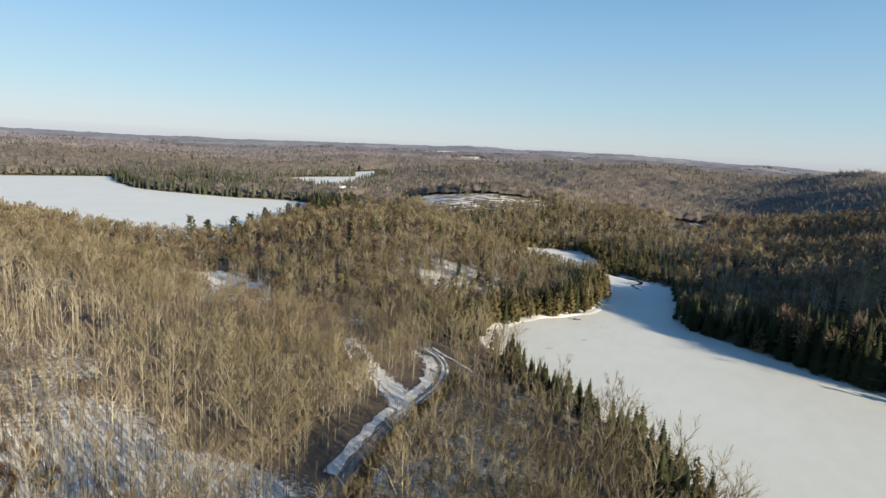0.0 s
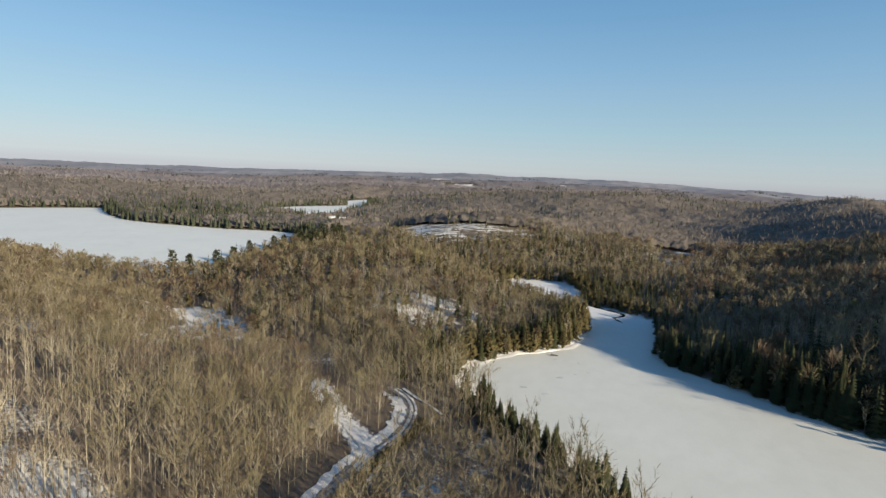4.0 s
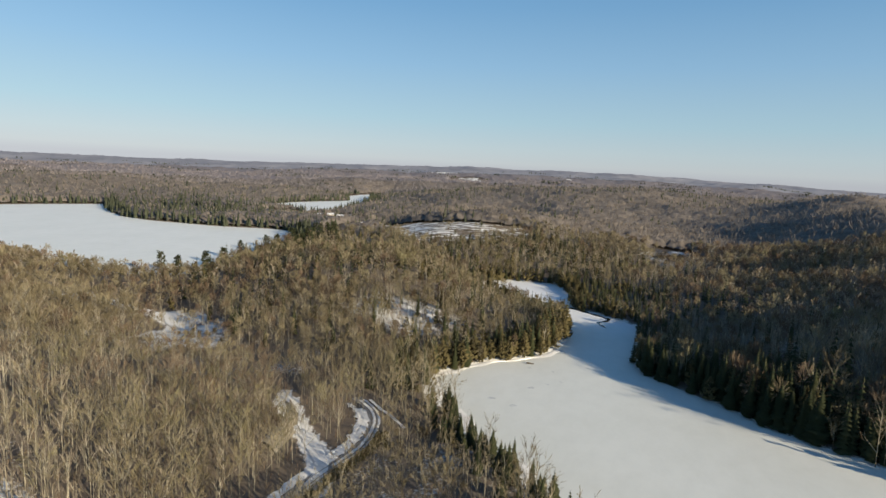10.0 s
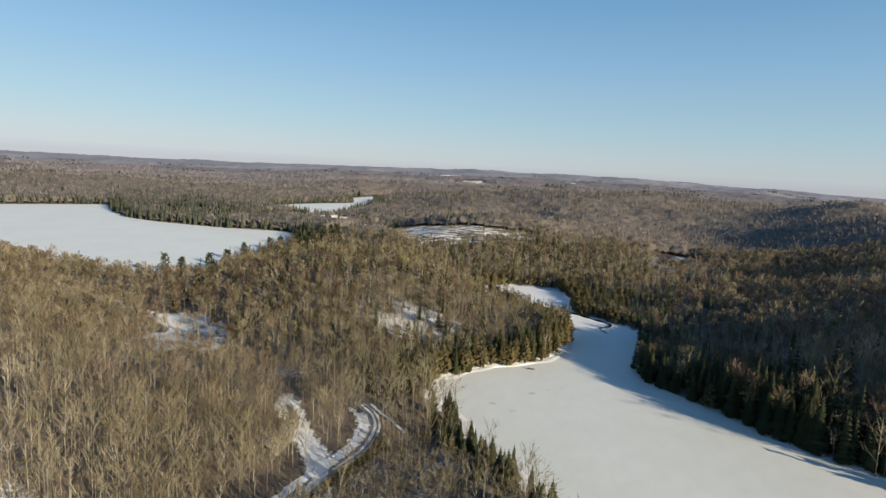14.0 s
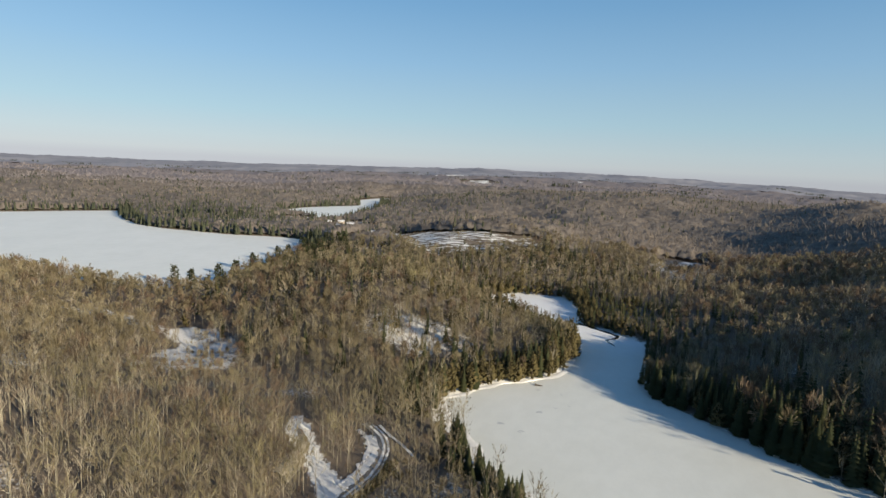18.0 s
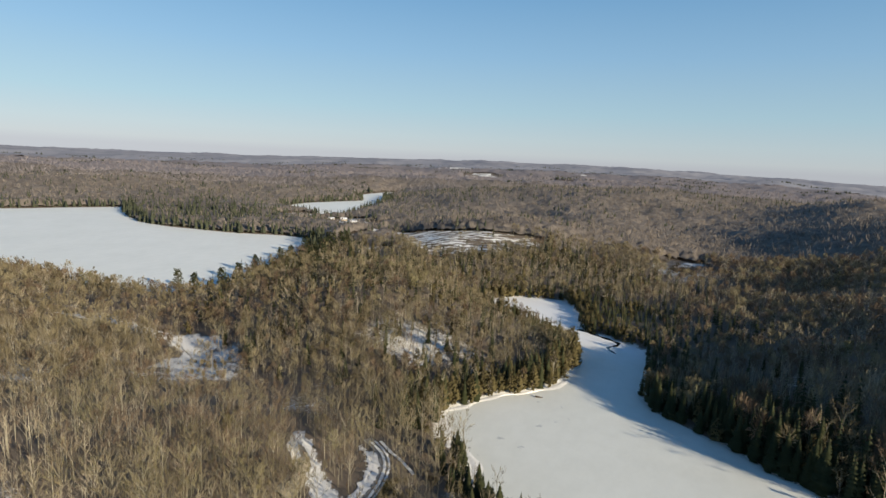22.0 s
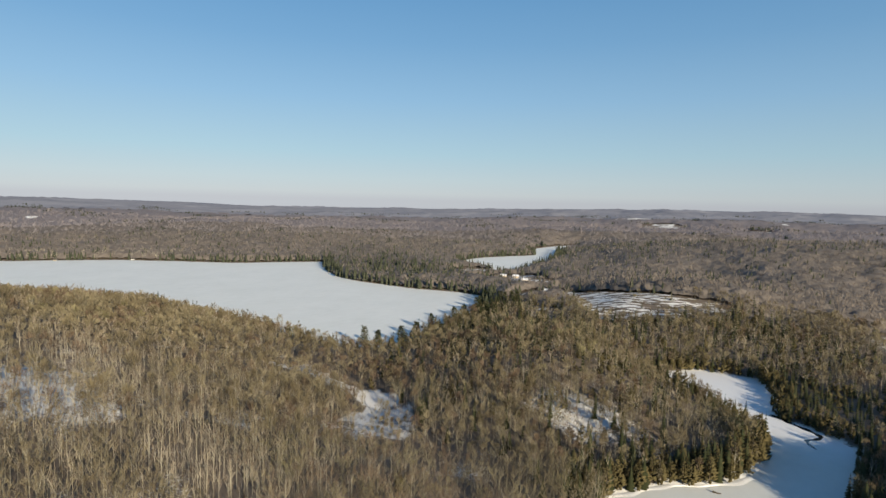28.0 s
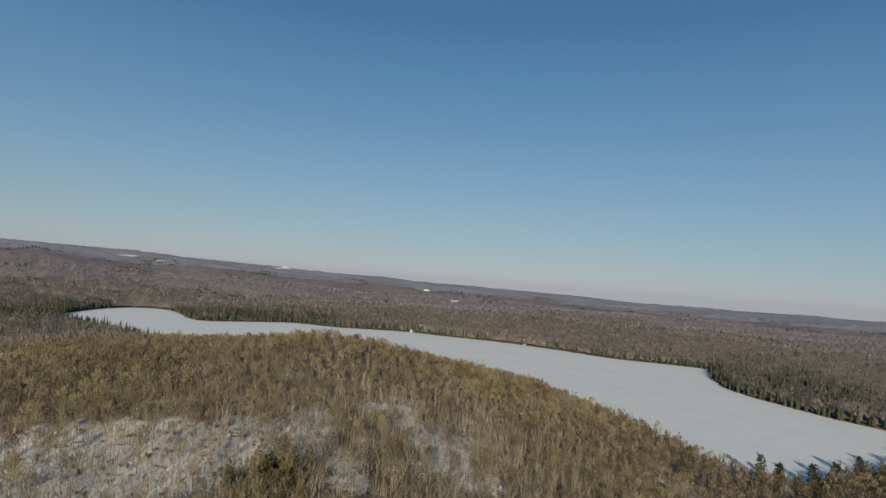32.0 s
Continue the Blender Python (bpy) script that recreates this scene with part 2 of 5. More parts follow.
SLUSH, t, b = material("grey_slush", 0.35, 0.45)
t.links.new(ramp(t, noise_at(t, 0.9, 4.0), [(0.35, (0.40, 0.41, 0.39)), (0.65, (0.58, 0.58, 0.55))]), b.inputs["Base Color"])

LOG, t, b = material("weathered_log", 0.9, 0.15)
t.links.new(ramp(t, noise_at(t, 3.0, 4.0), [(0.35, (0.05, 0.04, 0.03)), (0.65, (0.13, 0.105, 0.08))]), b.inputs["Base Color"])
DEAD_LEAF = twig_material("dead_leaf_brush", [(0.075, 0.058, 0.036), (0.10, 0.078, 0.05), (0.06, 0.046, 0.03), (0.115, 0.09, 0.058)], through_light=0.1)
BRUSH = twig_material("rusty_brush", [(0.20, 0.115, 0.055), (0.26, 0.16, 0.075), (0.16, 0.10, 0.05), (0.30, 0.17, 0.08)])
STONE, t, b = material("field_stone", 0.9, 0.2)
t.links.new(ramp(t, noise_at(t, 1.5, 5.0), [(0.35, (0.16, 0.145, 0.125)), (0.65, (0.34, 0.31, 0.27))]), b.inputs["Base Color"])
SAND, t, b = material("sandy_cut_bank", 0.95, 0.1)
sand_grain = noise_at(t, 0.9, 5.0, 0.7)
t.links.new(ramp(t, sand_grain, [(0.35, (0.30, 0.255, 0.18)), (0.65, (0.48, 0.42, 0.32))]), b.inputs["Base Color"])
bumped(t, b, sand_grain, 0.7, 0.3)


def painted(name, colour, rough=0.6):
    m, t, b = material(name, rough, 0.3)
    g = noise_at(t, 1.2, 4.0)
    t.links.new(ramp(t, g, [(0.3, tuple(c * 0.85 for c in colour)), (0.7, colour)]), b.inputs["Base Color"])
    return m


WALL_WHITE, WALL_TAN = painted("white_siding", (0.78, 0.77, 0.74)), painted("tan_siding", (0.50, 0.40, 0.28))
ROOF_SNOW, ROOF_DARK = painted("snowy_roof", (0.80, 0.80, 0.81)), painted("dark_shingles", (0.07, 0.065, 0.06))
PANE, t, b = material("window_glass", 0.08, 0.5)
b.inputs["Base Color"].default_value = (0.03, 0.04, 0.05, 1)

# ---------------------------------------------------------------- the lie of the land
LAKE_NEAR = [(33, 227), (26, 238), (16, 249), (8, 261), (-2, 270), (-13, 274), (-20, 287), (-27, 294), (-37, 299), (-42, 308),
             (-48, 320), (-42, 330), (-36, 343), (-28, 353), (-19, 362), (-11, 375), (-7, 387), (-6, 407), (-12, 430), (-25, 455),
             (-45, 478), (-68, 495), (-90, 506), (-97, 511), (-96, 520), (-91, 530), (-81, 541), (-66, 548), (-47, 550), (-36, 536), (-28, 518), (-24, 498)]
LAKE_NEAR += [(-18, 480), (-7, 473), (6, 469), (11, 464), (22, 455), (26, 433), (27, 415), (27, 388), (32, 373), (44, 362), (55, 354),
              (65, 347), (79, 334), (89, 327), (97, 324), (103, 321), (125, 305), (160, 280), (195, 240), (205, 190), (180, 150),
              (120, 150), (70, 180), (48, 205)]
LAKE_BIG = [(-385, 668), (-345, 612), (-322, 556), (-312, 500), (-296, 450), (-292, 421), (-330, 398), (-423, 385), (-500, 372),
            (-620, 330), (-720, 230), (-760, 120), (-780, -20), (-850, -130), (-950, -220), (-1090, -360), (-1201, -404),
            (-1345, -395), (-1438, -342), (-1405, -269), (-1259, -196), (-1206, -151), (-1243, -54), (-1269, 28)]
LAKE_BIG += [(-1224, 127), (-1219, 252), (-1152, 367), (-1090, 478), (-1000, 560), (-925, 622), (-890, 690), (-845, 765), (-835, 756),
             (-776, 715), (-705, 672), (-645, 650), (-575, 652), (-498, 660), (-447, 679), (-400, 684)]
LAKE_FAR = [(-692, 1007), (-708, 1110), (-669, 1230), (-690, 1280), (-765, 1390), (-785, 1560), (-745, 1590), (-700, 1400),
            (-628, 1275), (-595, 1201), (-565, 1136), (-540, 1027), (-514, 915), (-536, 929), (-595, 960), (-640, 968)]
ROAD = [(-20, 120), (-32, 160), (-41, 200), (-44, 226), (-43.5, 240), (-43, 253), (-46, 266), (-51, 274), (-57, 278.5), (-62, 281)]
CAMERA_SPOT = (38.0, 105.0)


def rounded(points, closed=True, step=4):
    """Catmull-Rom through the points."""
    p = np.array(points, float)
    n = len(p)
    out = []
    for i in range(n if closed else n - 1):
        if closed:
            a, b, c, d = p[i - 1], p[i], p[(i + 1) % n], p[(i + 2) % n]
        else:
            a, b, c, d = p[max(i - 1, 0)], p[i], p[i + 1], p[min(i + 2, n - 1)]
        for k in range(step):
            u = k / step
            out.append(0.5 * (2 * b + (c - a) * u + (2 * a - 5 * b + 4 * c - d) * u * u + (3 * b - a - 3 * c + d) * u ** 3))
    if not closed:
        out.append(p[-1])
    return np.array(out)


def wobble(p, size, seed):
    """Small bays and points along a shoreline."""
    r = np.random.default_rng(seed)
    n = len(p)
    s = np.arange(n)
    off = sum(r.normal(0, size / (k ** 0.5), 2)[None] * np.sin(s[:, None] * 2 * np.pi * (k * 5 + 3) / n + r.uniform(0, 6.28, 2)[None]) for k in range(1, 9))
    return p + off * 0.5


SHORES = {"near": wobble(rounded(LAKE_NEAR), 0.5, 1), "big": wobble(rounded(LAKE_BIG), 2.5, 2), "far": wobble(rounded(LAKE_FAR), 2.5, 3)}
ROAD_LINE = rounded(ROAD, closed=False, step=5)


def line_distance(xy, line, closed=True):
    """Distance of points to a line of segments."""
    a = line
    b = np.roll(line, -1, 0) if closed else line[1:]
    a = a if closed else line[:-1]
    best = np.full(len(xy), 1e9)
    for p, q in zip(a, b):
        d = q - p
        u = np.clip(((xy - p) @ d) / max(d @ d, 1e-9), 0, 1)
        e = xy - p - u[:, None] * d
        best = np.minimum(best, (e * e).sum(1))
    return np.sqrt(best)


def inside(xy, line):
    x, y = xy.T
    out = np.zeros(len(xy), bool)
    for (ax, ay), (bx, by) in zip(line, np.roll(line, -1, 0)):
        if ay != by:
            out ^= ((ay > y) != (by > y)) & (x < (bx - ax) * (y - ay) / (by - ay) + ax)
    return out


def shore_distance(xy):
    """Metres from the nearest ice, negative on it."""
    out = np.full(len(xy), 1e9)
    for line in SHORES.values():
        lo, hi = line.min(0) - 160, line.max(0) + 160
        near = ((xy > lo) & (xy < hi)).all(1)
        d = np.full(len(xy), 160.0)
        if near.any():
            sub = xy[near]
            e = line_distance(sub, line)
            d[near] = np.where(inside(sub, line), -e, e)
        out = np.minimum(out, d)
    return out


def step(a, b, v):
    u = np.clip((v - a) / (b - a), 0, 1)
    return u * u * (3 - 2 * u)


RNG = np.random.default_rng(11)
WAVES = [(RNG.uniform(0, 6.283), RNG.uniform(0, 6.283)) for _ in range(60)]


def rolling(xy, size, first, count=10):
    """Smooth unevenness of the ground, about -1 to 1, with hills of that size."""
    out = np.zeros(len(xy))
    for way, phase in WAVES[first:first + count]:
        k = 6.283 / (size * (0.6 + 0.9 * ((phase * 7.3) % 1)))
        out += np.sin(k * (xy[:, 0] * math.cos(way) + xy[:, 1] * math.sin(way)) + phase)
    return out / count ** 0.5


HILLS = [  # x, y, height, spread across, spread north, spread south
    (-400, 90, 46.5, 190, 150, 240), (-400, 112, 11, 75, 50, 50), (-170, 95, 14, 85, 85, 85), (-190, 300, -12, 60, 50, 45), (-265, 340, -9, 50, 30, 30), (-45, 225, -8, 38, 45, 60), (-140, 440, 16, 50, 55, 55),
    # (236, 335) and (165, 335): unseen rises added to shade the right bank
    (238, 530, 33, 80, 130, 150), (236, 335, 29, 56, 75, 75), (165, 335, 11, 42, 60, 50), (268, 900, 51, 80, 250, 200), (330, 1230, 30, 60, 110, 110), (-60, 1400, 40, 280, 280, 260), (-165, 745, 22, 125, 90, 95),
    (-700, 1800, 6, 350, 250, 250), (-1500, 900, 22, 300, 300, 300),
]
FAR_AZIMUTH = [-180, -60, -25, -15, -5, 5, 22, 43, 58, 70, 83, 105, 115, 140, 180]
FAR_HEIGHT = [100, 60, 50, 58, 80, 102, 96, 60, 52, 78, 96, 150, 175, 150, 100]


def land(xy, shore=None):
    """Height of the ground at points (n, 2)."""
    xy = np.asarray(xy, float)
    d = shore_distance(xy) if shore is None else shore
    x, y = xy.T
    h = np.full(len(xy), 2.0)
    for hx, hy, top, sx, sn, ss in HILLS:
        sy = np.where(y > hy, sn, ss)
        h += top * np.exp(-((x - hx) / sx) ** 2 / 2 - ((y - hy) / sy) ** 2 / 2)
    dx, dy = x - CAMERA_SPOT[0], y - CAMERA_SPOT[1]
    r = np.hypot(dx, dy)
    far = np.interp(np.degrees(np.arctan2(-dx, dy)), FAR_AZIMUTH, FAR_HEIGHT)
    h += rolling(xy, 70, 0) * 0.9 + rolling(xy, 260, 10) * 3.0 * step(150, 700, r) + rolling(xy, 650, 20) * 6.5 * step(700, 1800, r)
    h += (far - 20) * step(900, 4300, r)
    h = h * step(0, 1, d / (70 + 85 * step(800, 1150, r))) + 1.1 * step(-0.5, 9, d) + np.minimum(d, 0.0) * 0.25 - 0.12
    return np.maximum(h, -2.5)


def mesh_of(name, verts, tris, mat, smooth=False):
    me = bpy.data.meshes.new(name)
    verts = np.ascontiguousarray(verts, np.float32).reshape(-1, 3)
    tris = np.ascontiguousarray(tris, np.int32)
    k = tris.shape[1]
    me.vertices.add(len(verts))
    me.vertices.foreach_set("co", verts.ravel())
    me.loops.add(tris.size)
    me.loops.foreach_set("vertex_index", tris.ravel())
    me.polygons.add(len(tris))
    me.polygons.foreach_set("loop_start", np.arange(0, tris.size, k, dtype=np.int32))
    me.polygons.foreach_set("loop_total", np.full(len(tris), k, np.int32))
    if smooth:
        me.polygons.foreach_set("use_smooth", np.ones(len(tris), bool))
    me.materials.append(mat)
    me.update(calc_edges=True)
    return me


def part(name, verts, tris, mat, parent=None, label="", smooth=False):
    ob = new(name, mesh_of(name, verts, tris, mat, smooth))
    if parent:
        ob.parent = parent
    return tagged(ob, label)


def sheet(rows):
    """Quads over a grid of points (n, m, 3)."""
    n, m = rows.shape[:2]
    i = np.arange(n * m).reshape(n, m)
    return rows.reshape(-1, 3), np.stack([i[:-1, :-1], i[1:, :-1], i[1:, 1:], i[:-1, 1:]], -1).reshape(-1, 4)


# open ground, with no trees or few
FIELD = np.array([(-322, 752), (-262, 726), (-206, 719), (-160, 716), (-122, 719), (-98, 714), (-106, 690), (-124, 662), (-148, 632), (-172, 612), (-198, 618), (-226, 643), (-270, 692)], float)
CLEARINGS = [  # x, y, half width, half depth, share of the trees that is missing
    (-168, 297, 23, 25, 0.76), (-180, 318, 28, 13, 0.85), (-212, 336, 30, 9, 0.9), (-255, 331, 44, 8, 0.9), (-68, 376, 52, 22, 0.36), (-556, 886, 34, 40, 1.0), (-454, 836, 46, 46, 1.0), (-380, 785, 30, 36, 1.0),
    (-325, 690, 20, 30, 0.9), (-262, 612, 14, 20, 0.85), (-236, 604, 12, 14, 0.8), (-290, 585, 10, 14, 0.6), (-155, 80, 26, 20, 0.2), (-190, 116, 18, 11, 0.5), (-325, 85, 14, 9, 0.3), (40, 702, 28, 54, 0.95)]
FAR_OPENINGS = [(94.4, 4100, 70, 90), (92.2, 4150, 40, 80), (90.5, 4100, 25, 80), (80.5, 2950, 30, 60),
                (22.3, 2050, 30, 55), (20.0, 2500, 80, 120), (12.0, 2300, 60, 110)]  # azimuth, distance, half width, half length


TRACK_LINE = rounded([(-296, 314), (-278, 322), (-262, 329), (-240, 335), (-218, 331), (-196, 322), (-180, 312)], closed=False, step=5)
BANK_LINE = rounded([(-41, 224), (-46, 236), (-55, 245), (-65, 252), (-81, 264)], closed=False, step=6)


def thin_slope(xy):
    """The hillside of thin young wood over snow, 0 to 1."""
    x, y = xy.T
    south = np.exp(-((x + 216) / 50) ** 4 - ((y + 5) / 85) ** 4)
    u, w = (x + 67 + y - 157) / 1.414, (x + 67 - y + 157) / 1.414
    foot = 0.9 * np.exp(-(u / 30) ** 4 - ((w - 4) / 15) ** 4)
    return np.maximum(np.maximum(south, foot), 0.6 * np.exp(-((x + 232) / 62) ** 2 - ((y - 140) / 80) ** 2))


def open_share(xy):
    """How much of the wood is missing at points, 0 to 1."""
    out = np.where(inside(xy, FIELD), 0.97, 0.0)
    rag = rolling(xy, 24, 8)
    for x, y, a, b, share in CLEARINGS:
        q = ((xy[:, 0] - x) / a) ** 2 + ((xy[:, 1] - y) / b) ** 2
        out = np.maximum(out, share * step(1.5, 0.5, q + 0.4 * rag))
    for az, dist, a, b in FAR_OPENINGS:
        way = np.array([-math.sin(math.radians(az)), math.cos(math.radians(az))])
        e = xy - np.array(CAMERA_SPOT) - way * dist
        q = ((e @ np.array([way[1], -way[0]])) / a) ** 2 + ((e @ way) / b) ** 2
        out = np.maximum(out, 1.0 * (q < 1))
    close = (np.abs(xy[:, 0] + 60) < 30) & (np.abs(xy[:, 1] - 244) < 30)
    if close.any():
        out[close] = np.maximum(out[close], step(5.0, 3.6, line_distance(xy[close], BANK_LINE, False)))
    close = (np.abs(xy[:, 0] + 238) < 70) & (np.abs(xy[:, 1] - 324) < 25)
    if close.any():
        out[close] = np.maximum(out[close], step(6.5, 4.0, line_distance(xy[close], TRACK_LINE, False)))
    south = np.maximum(step(90, 0, xy[:, 1]), 0.9 * step(-125, -105, xy[:, 0]))
    return np.maximum(out, thin_slope(xy) * (0.30 + 0.34 * south + 0.16 * rag))


def snow_depth(xy, d):
    """How far the snow covers the litter, about 0 to 1."""
    x, y = xy.T
    out = 0.25 + 0.08 * rolling(xy, 90, 50)
    r = np.hypot(x - CAMERA_SPOT[0], y - CAMERA_SPOT[1])
    out += 0.09 * step(230, 150, r) - 0.12 * step(300, 600, r)
    out += 0.1 * np.exp(-((x + 72) / 44) ** 4 - ((y - 376) / 22) ** 4) + 0.04 * np.exp(-((x + 172) / 26) ** 4 - ((y - 300) / 24) ** 4)
    out += 0.3 * thin_slope(xy)
    out += 0.33 * open_share(xy) + 0.45 * step(7, 2, d) * step(700, 500, r)
    out += 0.04 * step(-40, -34, x) * step(285, 265, y) * step(250, 200, r)
    out += 0.14 * np.exp(-((x + 67) / 30) ** 4 - ((y - 154) / 24) ** 4)
    out -= 0.13 * np.exp(-((x + 90) / 50) ** 4 - ((y - 228) / 40) ** 4)
    out -= 0.25 * np.exp(-((x - 12) / 40) ** 2 - ((y - 500) / 40) ** 2)
    out -= 0.2 * step(25, 45, x) * step(285, 305, y) * step(480, 440, y) * step(70, 40, d)
    field = inside(xy, FIELD)
    out = np.where(field, 0.42 + 0.3 * np.sin((y + 0.35 * x + 5 * rolling(xy, 30, 12)) * 6.283 / 7.5) + 0.12 * rolling(xy, 18, 40), out)
    return np.clip(out, 0, 1)


# ground: one sheet to the horizon, finest where the camera looks
azimuths = np.radians(np.concatenate([np.arange(-62, -20, 1.5), np.arange(-20, 131.9, 0.4), np.linspace(132, 298, 42)]))
radii = np.concatenate([[0.0], 14 * (4900 / 14) ** np.linspace(0, 1, 205)])
rr, aa = np.meshgrid(radii, azimuths, indexing="ij")
flat = np.stack([CAMERA_SPOT[0] - rr * np.sin(aa), CAMERA_SPOT[1] + rr * np.cos(aa)], -1)
flat_shore = shore_distance(flat.reshape(-1, 2))
height = land(flat.reshape(-1, 2), flat_shore).reshape(rr.shape)
v, q = sheet(np.concatenate([flat, height[..., None]], -1))
snow_cover = snow_depth(v[:, :2], flat_shore)
ground = part("ground", v, q[:, ::-1], GROUND, smooth=True)
ground.data.attributes.new("snow", "FLOAT", "POINT").data.foreach_set("value", snow_cover.astype(np.float32))
tagged(ground, "snowy forest floor with brown leaf litter showing through", "ground", kind="structure")

# the cleared field: a finer sheet over the ground, streaked with drifts and bare furrows
gx, gy = np.meshgrid(np.arange(-324, -94, 1.5), np.arange(606, 754, 1.3), indexing="ij")
field_xy = np.stack([gx, gy], -1).reshape(-1, 2)
v, q = sheet(np.concatenate([field_xy, (land(field_xy) + 0.7)[:, None]], 1).reshape(*gx.shape, 3))
in_field = inside(field_xy, FIELD)
q = q[in_field[q].all(1)]
along, across = v[:, 0] + 0.3 * v[:, 1], v[:, 1] - 0.35 * v[:, 0]
furrow = np.stack([along * 0.25, across], 1)
drifts = 0.47 - 0.2 * step(-200, -110, v[:, 0]) + 0.2 * rolling(furrow, 7, 12, 14) + 0.14 * rolling(furrow, 4, 33, 12) + 0.1 * rolling(v[:, :2], 35, 40)
field = part("field", v, q, GROUND, smooth=True)
field.data.attributes.new("snow", "FLOAT", "POINT").data.foreach_set("value", np.clip(drifts, 0, 1).astype(np.float32))
tagged(field, "cleared field with drifts of snow between bare furrows", "field", kind="structure")


def ice_sheet(name, line, mat, z, label):
    """The frozen lake: a fan of its outline, pushed a little under the bank."""
    bm = bmesh.new()
    vs = [bm.verts.new((x, y, z)) for x, y in line]
    bm.faces.new(vs)
    bmesh.ops.triangulate(bm, faces=bm.faces[:])
    bmesh.ops.recalc_face_normals(bm, faces=bm.faces[:])
    me = bpy.data.meshes.new(name)
    bm.to_mesh(me)
    bm.free()
    if me.polygons[0].normal.z < 0:
        me.flip_normals()
    me.materials.append(mat)
    return tagged(new(name, me), label, "frozen lake", kind="structure")


def grown(line, by):
    c = np.roll(line, -1, 0) - np.roll(line, 1, 0)
    nrm = np.stack([c[:, 1], -c[:, 0]], 1) / np.maximum(np.linalg.norm(c, axis=1), 1e-6)[:, None]
    area = np.sum(line[:, 0] * np.roll(line[:, 1], -1) - np.roll(line[:, 0], -1) * line[:, 1])
    return line + nrm * by * (1 if area > 0 else -1)


ice_sheet("water_near_lake", grown(SHORES["near"], 0.6), ICE, 0.0, "frozen lake under thin snow, smooth and pale")
ice_sheet("water_big_lake", grown(SHORES["big"], 2.0), ICE_BIG, 0.0, "wide frozen lake under wind-packed snow")
# backdrop ridge round the horizon, with the haze put into its colour
backdrop_way = np.radians(np.arange(-64, 298.1, 1.0))
backdrop_top = np.interp(np.degrees(backdrop_way), FAR_AZIMUTH + [240, 300], FAR_HEIGHT + [80, 60]) - 6 + rolling(np.stack([np.sin(backdrop_way), np.cos(backdrop_way)], 1) * 4000, 900, 5) * 3
ring = np.stack([CAMERA_SPOT[0] - np.sin(backdrop_way) * 4870, CAMERA_SPOT[1] + np.cos(backdrop_way) * 4870], 1)
rows = np.stack([np.concatenate([np.array(CAMERA_SPOT) + (ring - np.array(CAMERA_SPOT)) * 0.9, np.full((len(ring), 1), -20.0)], 1), np.concatenate([ring, backdrop_top[:, None]], 1), np.concatenate([ring * 1.01, backdrop_top[:, None] - 30], 1)])
tagged(part("backdrop", *sheet(rows), HAZE_BLUE), "wooded ridge at the horizon, its blue-grey colour painted as haze", "distance", kind="structure")
ice_sheet("water_far_lake", grown(SHORES["far"], 2.0), ICE_BIG, 0.0, "small frozen lake among dark conifers")

# ---------------------------------------------------------------- trees
def tube(path, radii, sides):
    """A tapered limb along a path; its last ring may shrink to a point."""
    path = np.array(path, float)
    v, f = [], []
    for i, (p, r) in enumerate(zip(path, radii)):
        d = path[min(i + 1, len(path) - 1)] - path[max(i - 1, 0)]
        d /= np.linalg.norm(d)
        a = np.cross(d, (1, 0, 0) if abs(d[0]) < 0.8 else (0, 1, 0))
        a /= np.linalg.norm(a)
        b = np.cross(d, a)
        for k in range(sides):
            w = 6.283 * k / sides
            v.append(p + r * (a * math.cos(w) + b * math.sin(w)))
    for i in range(len(path) - 1):
        for k in range(sides):
            p, q = i * sides + k, i * sides + (k + 1) % sides
            f += [(p, q, q + sides), (p, q + sides, p + sides)]
    return np.array(v), np.array(f)


def joined(bits):
    vs, fs, n = [], [], 0
    for v, f in bits:
        vs.append(v)
        fs.append(np.array(f) + n)
        n += len(v)
    return np.concatenate(vs), np.concatenate(fs)


def sliver(p, d, length, width, r, fan=False, out=None):
    """A twig or a spray of twigs: one long thin triangle, flat to the outside of its crown where that is given."""
    side = np.cross(d, r.normal(size=3) if out is None else out + r.normal(0, 0.4, 3))
    side /= max(np.linalg.norm(side), 1e-6)
    if fan:
        return np.array([p, p + d * length - side * width / 2, p + d * length * r.uniform(0.7, 1.0) + side * width / 2]), np.array([(0, 1, 2)])
    return np.array([p - side * width / 2, p + side * width / 2, p + d * length]), np.array([(0, 1, 2)])


def unit(v):
    v = np.asarray(v, float)
    return v / np.linalg.norm(v)


